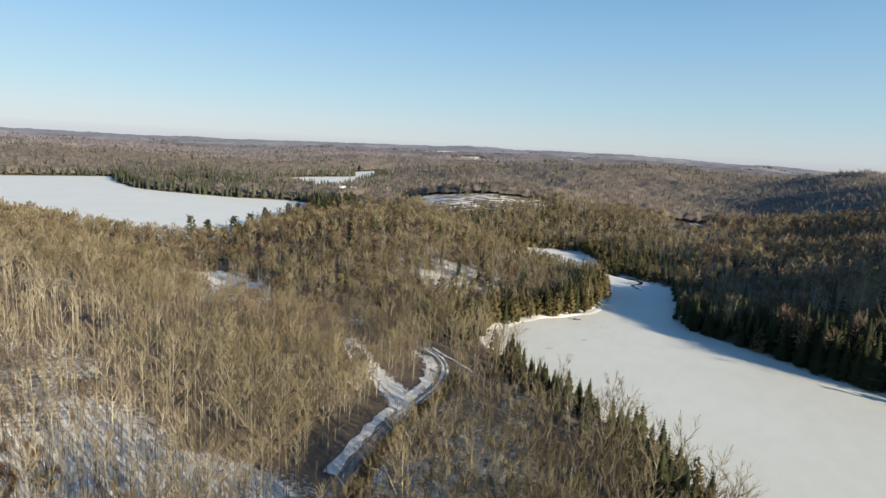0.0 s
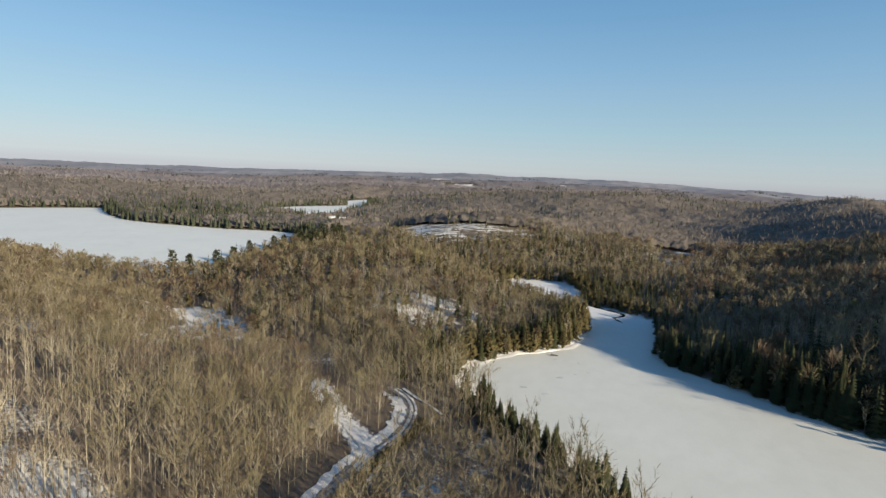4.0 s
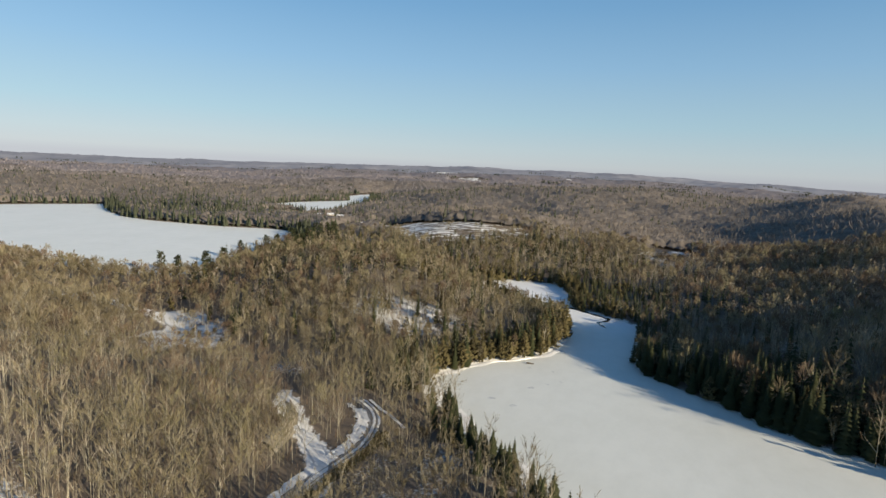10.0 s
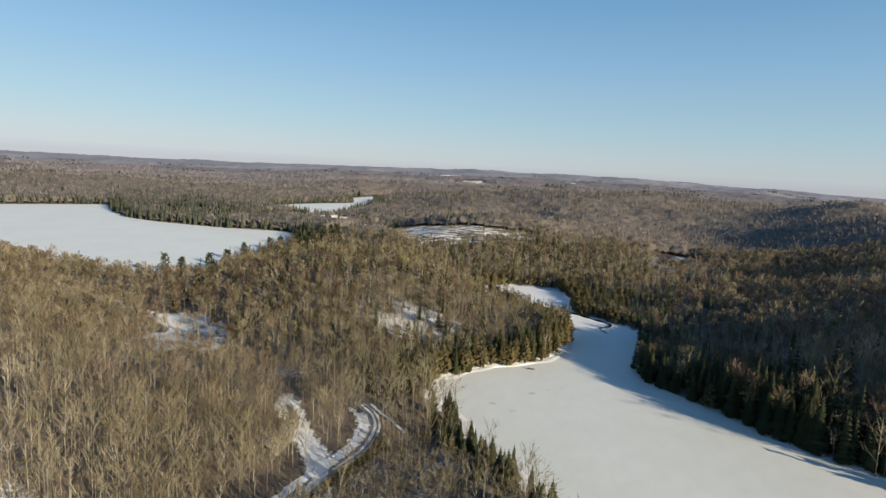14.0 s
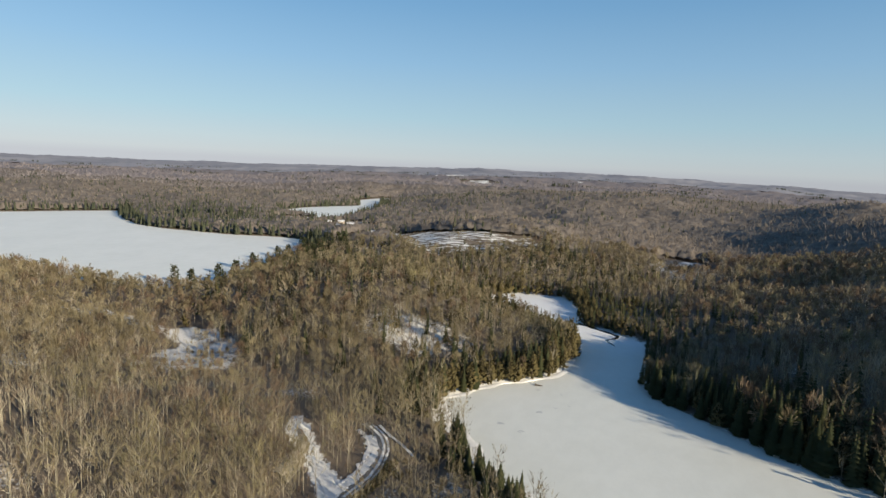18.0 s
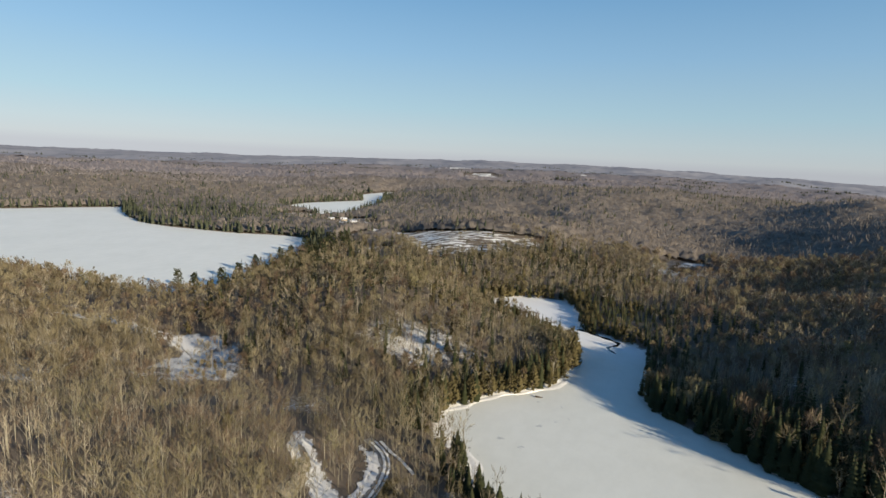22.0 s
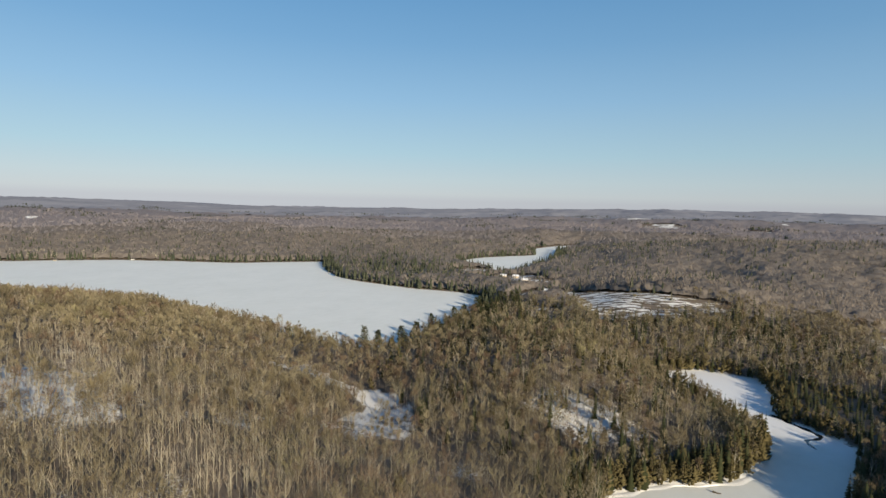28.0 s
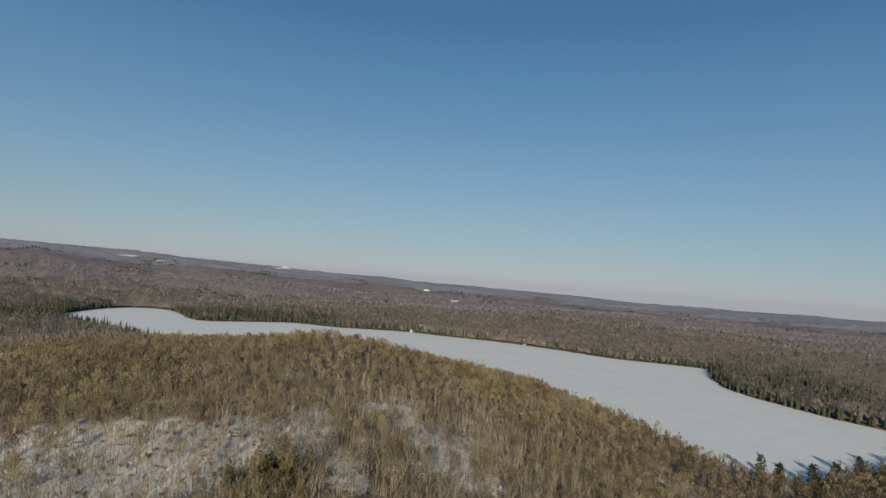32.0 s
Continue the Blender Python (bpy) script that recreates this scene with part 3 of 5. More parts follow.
def bare_tree(r, h, spread, limbs, subs, twigs, width, sides=4, low=0.3, fans=0.25):
    """A leafless hardwood: its trunk with forking limbs, and the haze of its twigs."""
    lean = r.normal(0, 0.025, 2)
    spine = [(lean[0] * z * 1.0 + r.normal(0, 0.05), lean[1] * z + r.normal(0, 0.05), z) for z in (0, h * 0.33, h * 0.62, h * 0.9)]
    base = h * 0.0062 + 0.02
    if sides > 3:
        trunk = tube([(spine[0][0], spine[0][1], -0.4), *spine[1:]], [base, base * 0.8, base * 0.5, base * 0.12], sides)
    else:
        trunk = tube([(spine[0][0], spine[0][1], -0.4), spine[3]], [base * 1.25, base * 0.35], 3)
    bits, boughs, stems = [], [], []
    spine = np.array(spine)
    for i in range(limbs):
        u = low + (0.86 - low) * (i + r.uniform(0, 0.9)) / limbs
        z = u * h
        p = np.array([np.interp(z, spine[:, 2], spine[:, k]) for k in range(3)])
        w = i * 2.4 + r.uniform(-0.6, 0.6)
        rise = r.uniform(0.9, 2.0)
        d = unit((math.cos(w), math.sin(w), rise))
        length = min(spread * r.uniform(0.8, 1.25) * (1.25 - 0.5 * u) / max(math.hypot(d[0], d[1]), 0.4), (h * 1.02 - z) / d[2])
        e = p + d * length + np.array([0, 0, 0.12 * length])
        m = (p + e) / 2 - np.array([0, 0, 0.05 * length])
        if sides > 3:
            boughs.append(tube([p, m, e], [base * 0.46, base * 0.3, 0.012], 3))
        elif sides == 3:
            boughs.append(sliver(p, unit(e - p), np.linalg.norm(e - p), base * 1.4, r, out=np.array([math.cos(w), math.sin(w), 0.3])))
        stems.append((p, e))
        for _ in range(subs):
            s = r.uniform(0.3, 0.8)
            q = p + (e - p) * s
            d2 = unit(unit(e - p) + r.normal(0, 0.45, 3) + np.array([0, 0, 0.25]))
            l2 = length * r.uniform(0.35, 0.6)
            boughs.append(sliver(q, d2, l2, base * 0.6, r, out=np.array([math.cos(w), math.sin(w), 0.3])))
            stems.append((q, q + d2 * l2))
    stems.append((spine[2], spine[3]))
    for _ in range(twigs):
        a, b = stems[r.integers(len(stems))]
        s = r.uniform(0.35, 1.0)
        p = a + (b - a) * s
        d = unit(unit(b - a) * 0.7 + r.normal(0, 0.38, 3) + np.array([0, 0, 0.4]))
        out = unit(np.array([p[0] - lean[0] * p[2], p[1] - lean[1] * p[2], 0.5 * (p[2] - h * 0.55)]) + 1e-4)
        bits.append(sliver(p, d, r.uniform(0.9, 2.1) * (h / 14), width * r.uniform(0.6, 1.4), r, r.uniform() < fans, out))
    return joined([trunk, *boughs]), joined(bits)


def round_tree(r, h, spread, sprays, width):
    """A leafless hardwood with a rounded crown: trunk, a few limbs and sprays of twigs on every side."""
    base = h * 0.0065 + 0.02
    trunk = tube([(0, 0, -0.4), (r.normal(0, 0.2), r.normal(0, 0.2), h * 0.8)], [base * 1.25, base * 0.35], 3)
    c, size = np.array([0, 0, h * 0.66]), np.array([spread, spread, h * 0.34])
    lump = r.normal(size=(5, 3))
    bits = []
    for i in range(sprays):
        way = unit(r.normal(size=3) + (0, 0, 0.35))
        bulge = 0.85 + 0.25 * np.max(lump @ way) / 2
        p = c + way * size * r.uniform(0.15, 0.62) * bulge
        e = c + way * size * r.uniform(0.8, 1.1) * bulge + r.normal(0, 0.15, 3)
        d = e - p + (0, 0, 0.25)
        bits.append(sliver(p, unit(d), np.linalg.norm(d), width * r.uniform(0.6, 1.4), r, r.uniform() < 0.8, way))
    boughs = []
    for i in range(4):
        w = i * 1.6 + r.uniform(-0.4, 0.4)
        e = np.array([math.cos(w) * spread * 0.6, math.sin(w) * spread * 0.6, h * 0.75])
        boughs.append(sliver(np.array([0, 0, h * 0.38]), unit(e - (0, 0, h * 0.38)), np.linalg.norm(e - (0, 0, h * 0.38)), base * 1.2, r))
    return joined([trunk, *boughs]), joined(bits)


def spruce(r, h, spread, whorls, arms, droop=0.35):
    """A narrow conifer: drooping fans of needles in whorls round a trunk."""
    trunk = tube([(0, 0, -0.4), (0, 0, h * 0.5), (0, 0, h)], [h * 0.013, h * 0.008, 0.02], 4)
    bits = []
    for i in range(whorls):
        u = (i + 0.3) / whorls
        z = h * (0.06 + 0.92 * u)
        reach = spread * (1 - u) ** 0.85 * r.uniform(0.8, 1.15) + 0.14
        for k in range(arms):
            w = 6.283 * (k + r.uniform(-0.3, 0.3)) / arms + i * 0.9
            o = np.array([math.cos(w), math.sin(w), 0])
            s = np.array([-math.sin(w), math.cos(w), 0])
            l = reach * r.uniform(0.72, 1.2)
            wide = l * r.uniform(0.46, 0.66)
            top = np.array([0, 0, z + 0.16 * h / whorls * 3])
            tip = o * l + np.array([0, 0, z - l * droop * r.uniform(0.5, 1.3)])
            mid = o * l * 0.62
            v = np.array([top, mid + s * wide + (0, 0, z - l * 0.32), tip, mid - s * wide + (0, 0, z - l * 0.30)])
            bits.append((v, np.array([(0, 1, 2), (0, 2, 3)])))
    bits.append((np.array([(0.12, 0, h * 0.94), (-0.1, 0.1, h * 0.94), (0, -0.1, h * 0.94), (0, 0, h * 1.03)]), np.array([(0, 1, 3), (1, 2, 3), (2, 0, 3)])))
    return trunk, joined(bits)


def cedar(r, h, spread, clumps, size):
    """A fuller conifer: tufts of foliage heaped into an uneven cone on a trunk."""
    trunk = tube([(0, 0, -0.4), (r.normal(0, 0.1), r.normal(0, 0.1), h * 0.5), (0, 0, h * 0.92)], [h * 0.014, h * 0.009, 0.03], 4)
    bits = []
    for i in range(clumps):
        u = r.uniform(0, 1) ** 0.8
        z = h * (0.08 + 0.88 * u)
        reach = spread * (1 - u ** 1.6) ** 0.8 * r.uniform(0.55, 1.08) + 0.1
        w = r.uniform(0, 6.283)
        c = np.array([math.cos(w) * reach, math.sin(w) * reach, z])
        s = size * r.uniform(0.6, 1.25) * (1.15 - 0.85 * u)
        o = unit((math.cos(w), math.sin(w), r.uniform(0.2, 1.1)))
        a = unit(np.cross(o, r.normal(size=3)))
        b = np.cross(o, a)
        v = np.array([c - a * s * 0.5 - o * s * 0.35, c + b * s * 0.5 - o * s * 0.3, c + a * s * 0.5 - o * s * 0.3, c - b * s * 0.45 - o * s * 0.4, c + o * s * 0.9])
        bits.append((v, np.array([(0, 1, 4), (1, 2, 4), (2, 3, 4), (3, 0, 4)])))
    return trunk, joined(bits)


def blades(r, h, spread, count, width, low):
    """A far hardwood: a few upright sprays of twigs on a stem."""
    bits = [sliver(np.array([0, 0, -0.3]), np.array([0, 0, 1.0]), h * 0.8, h * 0.03, r)]
    for i in range(count):
        w = r.uniform(0, 6.283)
        p = np.array([math.cos(w), math.sin(w), 0]) * spread * r.uniform(0.0, 0.45) + np.array([0, 0, h * r.uniform(low, 0.6)])
        d = unit((math.cos(w) * 0.5 + r.normal(0, 0.2), math.sin(w) * 0.5 + r.normal(0, 0.2), 1.0))
        bits.append(sliver(p, d, min(h * r.uniform(0.35, 0.6), (h * 1.05 - p[2]) / d[2]), width * r.uniform(0.6, 1.3), r, i % 2 == 0))
    return joined(bits)


def spires(r, h, spread, sides, tiers):
    """A far conifer: a ragged stack of cones."""
    bits = []
    for i in range(tiers):
        z0, z1 = h * (0.05 + 0.75 * i / tiers), h * (0.45 + 0.55 * (i + 1) / tiers)
        w = np.arange(sides) * 6.283 / sides + i
        rad = spread * (1 - 0.75 * i / tiers) * r.uniform(0.7, 1.2, sides)
        ring = np.stack([np.cos(w) * rad, np.sin(w) * rad, z0 + r.uniform(-0.08, 0.08, sides) * h], 1)
        v = np.concatenate([ring, [(0, 0, z1)]])
        bits.append((v, np.array([(k, (k + 1) % sides, sides) for k in range(sides)])))
    return joined(bits)


TR = np.random.default_rng(5)
NEAR = {  # kind: templates of (trunk with its limbs, crown)
    "maple": [bare_tree(TR, TR.uniform(12, 15.5), TR.uniform(2.9, 3.9), 10, 3, 370, 0.062, low=0.2, fans=0.18) for _ in range(7)],
    "birch": [bare_tree(TR, TR.uniform(10, 14), TR.uniform(1.3, 1.9), 8, 2, 120, 0.055, low=0.45) for _ in range(5)],
    "spruce": [spruce(TR, TR.uniform(11, 15), TR.uniform(2.1, 2.8), 19, 8, 0.28) for _ in range(5)],
    "cedar": [cedar(TR, TR.uniform(9, 13), TR.uniform(2.0, 2.8), 80, 1.4) for _ in range(5)],
    "red_maple": [bare_tree(TR, TR.uniform(11, 14), TR.uniform(2.8, 3.6), 9, 3, 300, 0.068, low=0.24, fans=0.2) for _ in range(5)],
    "aspen": [bare_tree(TR, TR.uniform(12, 15), TR.uniform(2.4, 3.2), 9, 3, 260, 0.064, low=0.26, fans=0.15) for _ in range(5)],
}
REST = {
    "maple": [bare_tree(TR, TR.uniform(12, 15.5), TR.uniform(2.9, 3.8), 9, 2, 140, 0.125, 3, 0.2, 0.25) for _ in range(5)],
    "round": [round_tree(TR, TR.uniform(11.5, 14.5), TR.uniform(2.6, 3.4), 110, 0.23) for _ in range(4)],
    "birch": [bare_tree(TR, TR.uniform(10, 14), TR.uniform(1.4, 2.0), 7, 1, 55, 0.10, 3, 0.45, 0.4) for _ in range(5)],
    "spruce": [spruce(TR, TR.uniform(11, 15), TR.uniform(1.7, 2.3), 11, 6) for _ in range(5)],
    "cedar": [cedar(TR, TR.uniform(9, 13), TR.uniform(2.0, 2.8), 42, 1.9) for _ in range(5)],
}
MID = {
    "maple": [round_tree(TR, TR.uniform(11, 14.5), TR.uniform(2.4, 3.2), 70, 0.36) for _ in range(6)],
    "birch": [bare_tree(TR, TR.uniform(10, 14), TR.uniform(1.5, 2.2), 5, 0, 40, 0.28, 3, 0.45, 0.6) for _ in range(4)],
    "spruce": [spruce(TR, TR.uniform(11, 15), TR.uniform(1.8, 2.4), 7, 5) for _ in range(4)],
    "cedar": [cedar(TR, TR.uniform(9, 13), TR.uniform(2.2, 2.9), 20, 2.7) for _ in range(4)],
}
for shapes in (REST, MID):
    shapes["red_maple"] = shapes["aspen"] = shapes["maple"]


FAR = {"bare": [blades(TR, TR.uniform(12, 16), 4.5, 6, 0.6, 0.45) for _ in range(10)], "green": [spires(TR, TR.uniform(11, 18), 3.0, 5, 3) for _ in range(6)]}
CLUMP = {"green": [joined([(v + (TR.normal(0, 6), TR.normal(0, 6), 3), f) for v, f in (spires(TR, TR.uniform(8, 12), 5.0, 4, 1) for _ in range(3))]) for _ in range(6)]}


def canopy(start, end, count, seed):
    """The far hardwoods run together: one rough sheet of twig tops, cut away over ice and clearings."""
    r = np.random.default_rng(seed)
    ways = np.radians(np.arange(-21, 125.1, 0.3))
    reach = start * (end / start) ** np.linspace(0, 1, count)
    d, a = np.meshgrid(reach, ways, indexing="ij")
    d = d * (1 + r.normal(0, 0.0016, d.shape))
    xy = np.stack([CAMERA_SPOT[0] - d * np.sin(a), CAMERA_SPOT[1] + d * np.cos(a)], -1).reshape(-1, 2)
    shore = shore_distance(xy)
    lone = r.uniform(-1, 1, len(xy))
    top = 10.5 + (1.4 + 1.2 * step(1200, 1700, d.ravel())) * lone + 0.9 * rolling(xy, 45, 22) + 0.8 * rolling(xy, 17, 3)
    top *= np.clip(growth(xy), 0.3, 1.2)
    top *= step(600, 660, d.ravel()) * step(0, 10, shore)
    top -= 5.0 * step(0.4, 0.8, green_share(xy, shore))
    gone = (open_share(xy) > 0.55) | (shore < 0.5)
    rim = gone.reshape(d.shape).copy()
    for _ in range(1):
        rim[1:] |= rim[:-1].copy()
        rim[:-1] |= rim[1:].copy()
        rim[:, 1:] |= rim[:, :-1].copy()
        rim[:, :-1] |= rim[:, 1:].copy()
    top = np.where(rim.ravel(), 3.5 + 1.0 * lone, top)
    edge = rim.copy()
    edge[1:] |= rim[:-1]
    edge[:-1] |= rim[1:]
    edge[:, 1:] |= rim[:, :-1]
    edge[:, :-1] |= rim[:, 1:]
    top = np.where(edge.ravel() & ~rim.ravel(), top * (0.72 + 0.12 * lone), top)
    z = land(xy, shore) + np.maximum(top, -0.6) - 0.5
    v, q = sheet(np.concatenate([xy, z[:, None]], 1).reshape(*d.shape, 3))
    q = q[~gone[q].any(1)]
    return v, q[:, ::-1]


MATERIALS = {"maple": (MAPLE_BARK, MAPLE), "red_maple": (MAPLE_BARK, RED_MAPLE), "aspen": (MAPLE_BARK, ASPEN), "birch": (BIRCH_BARK, BIRCH), "spruce": (CONIFER_BARK, SPRUCE), "juniper": (CONIFER_BARK, JUNIPER), "cedar": (CONIFER_BARK, CEDAR)}


def growth(xyz):
    """Trees stay low on the thin soil of the points by the water."""
    out = 1 - 0.34 * np.exp(-((xyz[:, 0] + 48) / 45) ** 2 - ((xyz[:, 1] - 468) / 42) ** 2)
    out -= 0.25 * np.exp(-((xyz[:, 0] + 5) / 30) ** 2 - ((xyz[:, 1] - 275) / 40) ** 2)
    out += 0.32 * np.exp(-((xyz[:, 0] + 13) / 13) ** 2 - ((xyz[:, 1] - 415) / 32) ** 2)
    out -= 0.3 * np.exp(-((xyz[:, 0] - 5) / 40) ** 4 - ((xyz[:, 1] - 512) / 36) ** 4)
    out -= 0.5 * np.exp(-((xyz[:, 0] + 112) / 32) ** 2 - ((xyz[:, 1] - 290) / 36) ** 2)
    out -= 0.4 * np.exp(-((xyz[:, 0] + 146) / 24) ** 2 - ((xyz[:, 1] - 272) / 22) ** 2)
    out -= 0.22 * np.exp(-((xyz[:, 0] - 44) / 38) ** 4 - ((xyz[:, 1] - 440) / 56) ** 4)
    out -= 0.4 * np.exp(-((xyz[:, 0] + 570) / 120) ** 2 - ((xyz[:, 1] - 930) / 70) ** 2)
    out -= 0.35 * np.exp(-((xyz[:, 0] + 24) / 20) ** 2 - ((xyz[:, 1] - 238) / 34) ** 2)
    out -= 0.15 * np.exp(-((xyz[:, 0] + 300) / 120) ** 2 - ((xyz[:, 1] - 110) / 90) ** 2)
    out += 0.35 * np.exp(-((xyz[:, 0] + 605) / 40) ** 2 - ((xyz[:, 1] - 1225) / 60) ** 2)
    out -= 0.4 * np.exp(-((xyz[:, 0] + 425) / 80) ** 2 - ((xyz[:, 1] - 775) / 50) ** 2) + 0.3 * np.exp(-((xyz[:, 0] + 265) / 50) ** 2 - ((xyz[:, 1] - 660) / 45) ** 2)
    if xyz.shape[1] < 3:
        return out
    out -= 0.35 * np.exp(-((xyz[:, 0] + 305) / 55) ** 2 - ((xyz[:, 1] - 402) / 35) ** 2)
    bank = step(15, 40, xyz[:, 0]) * step(300, 330, xyz[:, 1]) * step(392, 370, xyz[:, 1])
    return out + bank * (0.12 + 0.2 * step(4, 12, xyz[:, 2]) + 0.2 * step(55, 80, xyz[:, 0]))


def planted(shapes, xyz, r, low=0.8, high=1.2):
    """Copies of the shapes, turned and scaled, at the places, as one list of corners and triangles."""
    pick = r.integers(len(shapes), size=len(xyz))
    turn, size = r.uniform(0, 6.283, len(xyz)), r.uniform(low, high, len(xyz)) * growth(xyz)
    vs, fs, n = [], [], 0
    for k, (v, f) in enumerate(shapes):
        s = pick == k
        if not s.any():
            continue
        c, sn = (np.cos(turn[s]) * size[s])[:, None], (np.sin(turn[s]) * size[s])[:, None]
        w = np.stack([v[None, :, 0] * c - v[None, :, 1] * sn, v[None, :, 0] * sn + v[None, :, 1] * c, v[None, :, 2] * size[s][:, None]], -1) + xyz[s][:, None]
        m = len(v) * int(s.sum())
        fs.append((f[None] + (np.arange(int(s.sum())) * len(v))[:, None, None]).reshape(-1, 3) + n)
        vs.append(w.reshape(-1, 3))
        n += m
    return np.concatenate(vs), np.concatenate(fs)


def scattered(r0, r1, az0, az1, gap, r):
    """Places on an uneven grid within a ring sector round the camera's spot."""
    n = int(2 * r1 / gap) + 2
    g = (np.arange(n) - n / 2) * gap
    x, y = np.meshgrid(g, g)
    p = np.stack([x.ravel(), y.ravel()], 1) + r.uniform(-0.48, 0.48, (n * n, 2)) * gap
    d, a = np.hypot(*p.T), np.degrees(np.arctan2(-p[:, 0], p[:, 1]))
    return p[(d >= r0) & (d < r1) & (a > az0) & (a < az1)] + np.array(CAMERA_SPOT)


def green_share(xy, d):
    """The share of conifers among the trees."""
    out = 0.04 + 0.28 * step(0.6, 1.6, rolling(xy, 110, 30)) + (0.7 - 0.35 * step(430, 470, xy[:, 1]) * step(620, 580, xy[:, 1])) * step(26, 5, d)
    out += 0.55 * np.exp(-((xy[:, 0] + 640) / 190) ** 2 - ((xy[:, 1] - 770) / 130) ** 2)
    out += 0.5 * np.exp(-((xy[:, 0] + 340) / 60) ** 2 - ((xy[:, 1] - 600) / 110) ** 2)
    out += 0.35 * np.exp(-((xy[:, 0] + 60) / 110) ** 2 - ((xy[:, 1] - 640) / 60) ** 2)
    out += 0.13 * step(-270, -220, xy[:, 0]) * step(-30, -60, xy[:, 0]) * step(270, 310, xy[:, 1]) * step(500, 470, xy[:, 1])
    out += 0.25 * np.exp(-((xy[:, 0] + 250) / 110) ** 2 - ((xy[:, 1] - 540) / 90) ** 2)
    out += 0.6 * np.exp(-((xy[:, 0] + 1150) / 250) ** 2 - ((xy[:, 1] + 420) / 120) ** 2)
    out += 0.9 * np.exp(-((xy[:, 0] - 8) / 45) ** 4 - ((xy[:, 1] - 512) / 40) ** 4)
    out -= 0.6 * np.exp(-((xy[:, 0] - 200) / 190) ** 2 - ((xy[:, 1] - 900) / 260) ** 2)
    out += 0.12 * np.exp(-((xy[:, 0] + 190) / 80) ** 4 - ((xy[:, 1] - 510) / 90) ** 4)
    out += 0.9 * np.exp(-((xy[:, 0] + 605) / 40) ** 2 - ((xy[:, 1] - 1225) / 60) ** 2) + 0.3 * np.exp(-((xy[:, 0] + 560) / 160) ** 2 - ((xy[:, 1] - 1480) / 160) ** 2)
    out += 0.05 * step(20, 60, xy[:, 0]) * step(280, 330, xy[:, 1])
    out += 0.2 * np.exp(-((xy[:, 0] + 68) / 26) ** 2 - ((xy[:, 1] - 218) / 32) ** 2)
    out -= 1.2 * np.exp(-((xy[:, 0] + 110) / 62) ** 4 - ((xy[:, 1] - 160) / 70) ** 4) + 0.75 * np.exp(-((xy[:, 0] + 36) / 16) ** 4 - ((xy[:, 1] - 285) / 26) ** 4)
    out += 0.5 * np.exp(-((xy[:, 0] + 1560) / 200) ** 2 - ((xy[:, 1] + 560) / 260) ** 2)
    out += 0.25 * np.exp(-((xy[:, 0] - 5) / 28) ** 2 - ((xy[:, 1] - 198) / 34) ** 2)
    out -= 0.4 * np.exp(-((xy[:, 0] - 8) / 24) ** 2 - ((xy[:, 1] - 235) / 30) ** 2)
    out += 0.7 * np.exp(-((xy[:, 0] + 1330) / 110) ** 2 - ((xy[:, 1] + 60) / 260) ** 2)
    out -= 1.6 * np.exp(-((xy[:, 0] + 300) / 200) ** 2 - ((xy[:, 1] - 130) / 130) ** 2)
    out += 0.09 * step(600, 700, np.hypot(xy[:, 0] - CAMERA_SPOT[0], xy[:, 1] - CAMERA_SPOT[1]))
    out += 0.28 * step(34, 50, xy[:, 0]) * step(290, 305, xy[:, 1]) * step(400, 370, xy[:, 1]) * step(50, 25, d)
    return np.clip(out, 0.0, 0.97)


def wood(r0, r1, az0, az1, gap, seed, keep_road=6.9):
    """Places for trees with their height of ground, and which of them are conifers."""
    r = np.random.default_rng(seed)
    p = scattered(r0, r1, az0, az1, gap, r)
    d = shore_distance(p)
    ok = (d > 1.2) & (r.uniform(size=len(p)) > open_share(p))
    near = np.hypot(*(p - np.array(CAMERA_SPOT)).T) < 400
    road = np.full(len(p), 99.0)
    road[near] = line_distance(p[near], ROAD_LINE, False)
    ok &= road > np.where(p[:, 1] > 266, 2.4, keep_road)
    p, d = p[ok], d[ok]
    green = r.uniform(size=len(p)) < green_share(p, d)
    return np.concatenate([p, land(p, d)[:, None]], 1), d, green, r


def shore_rows(r):
    """The close stand of conifers at the water's edge of the near lake."""
    p = scattered(100, 460, -20, 30, 3.4, r)
    d = shore_distance(p)
    ok = (d > 0.6) & (d < np.where(p[:, 0] > 36, 26, 15)) & (r.uniform(size=len(p)) < np.where(p[:, 0] > 10, np.where((p[:, 1] < 372) & (p[:, 0] > 36), 0.6, 0.25), np.where(p[:, 1] < 312, 0.1, 0.6)))
    p, d = p[ok], d[ok]
    return np.concatenate([p, land(p, d)[:, None]], 1), d


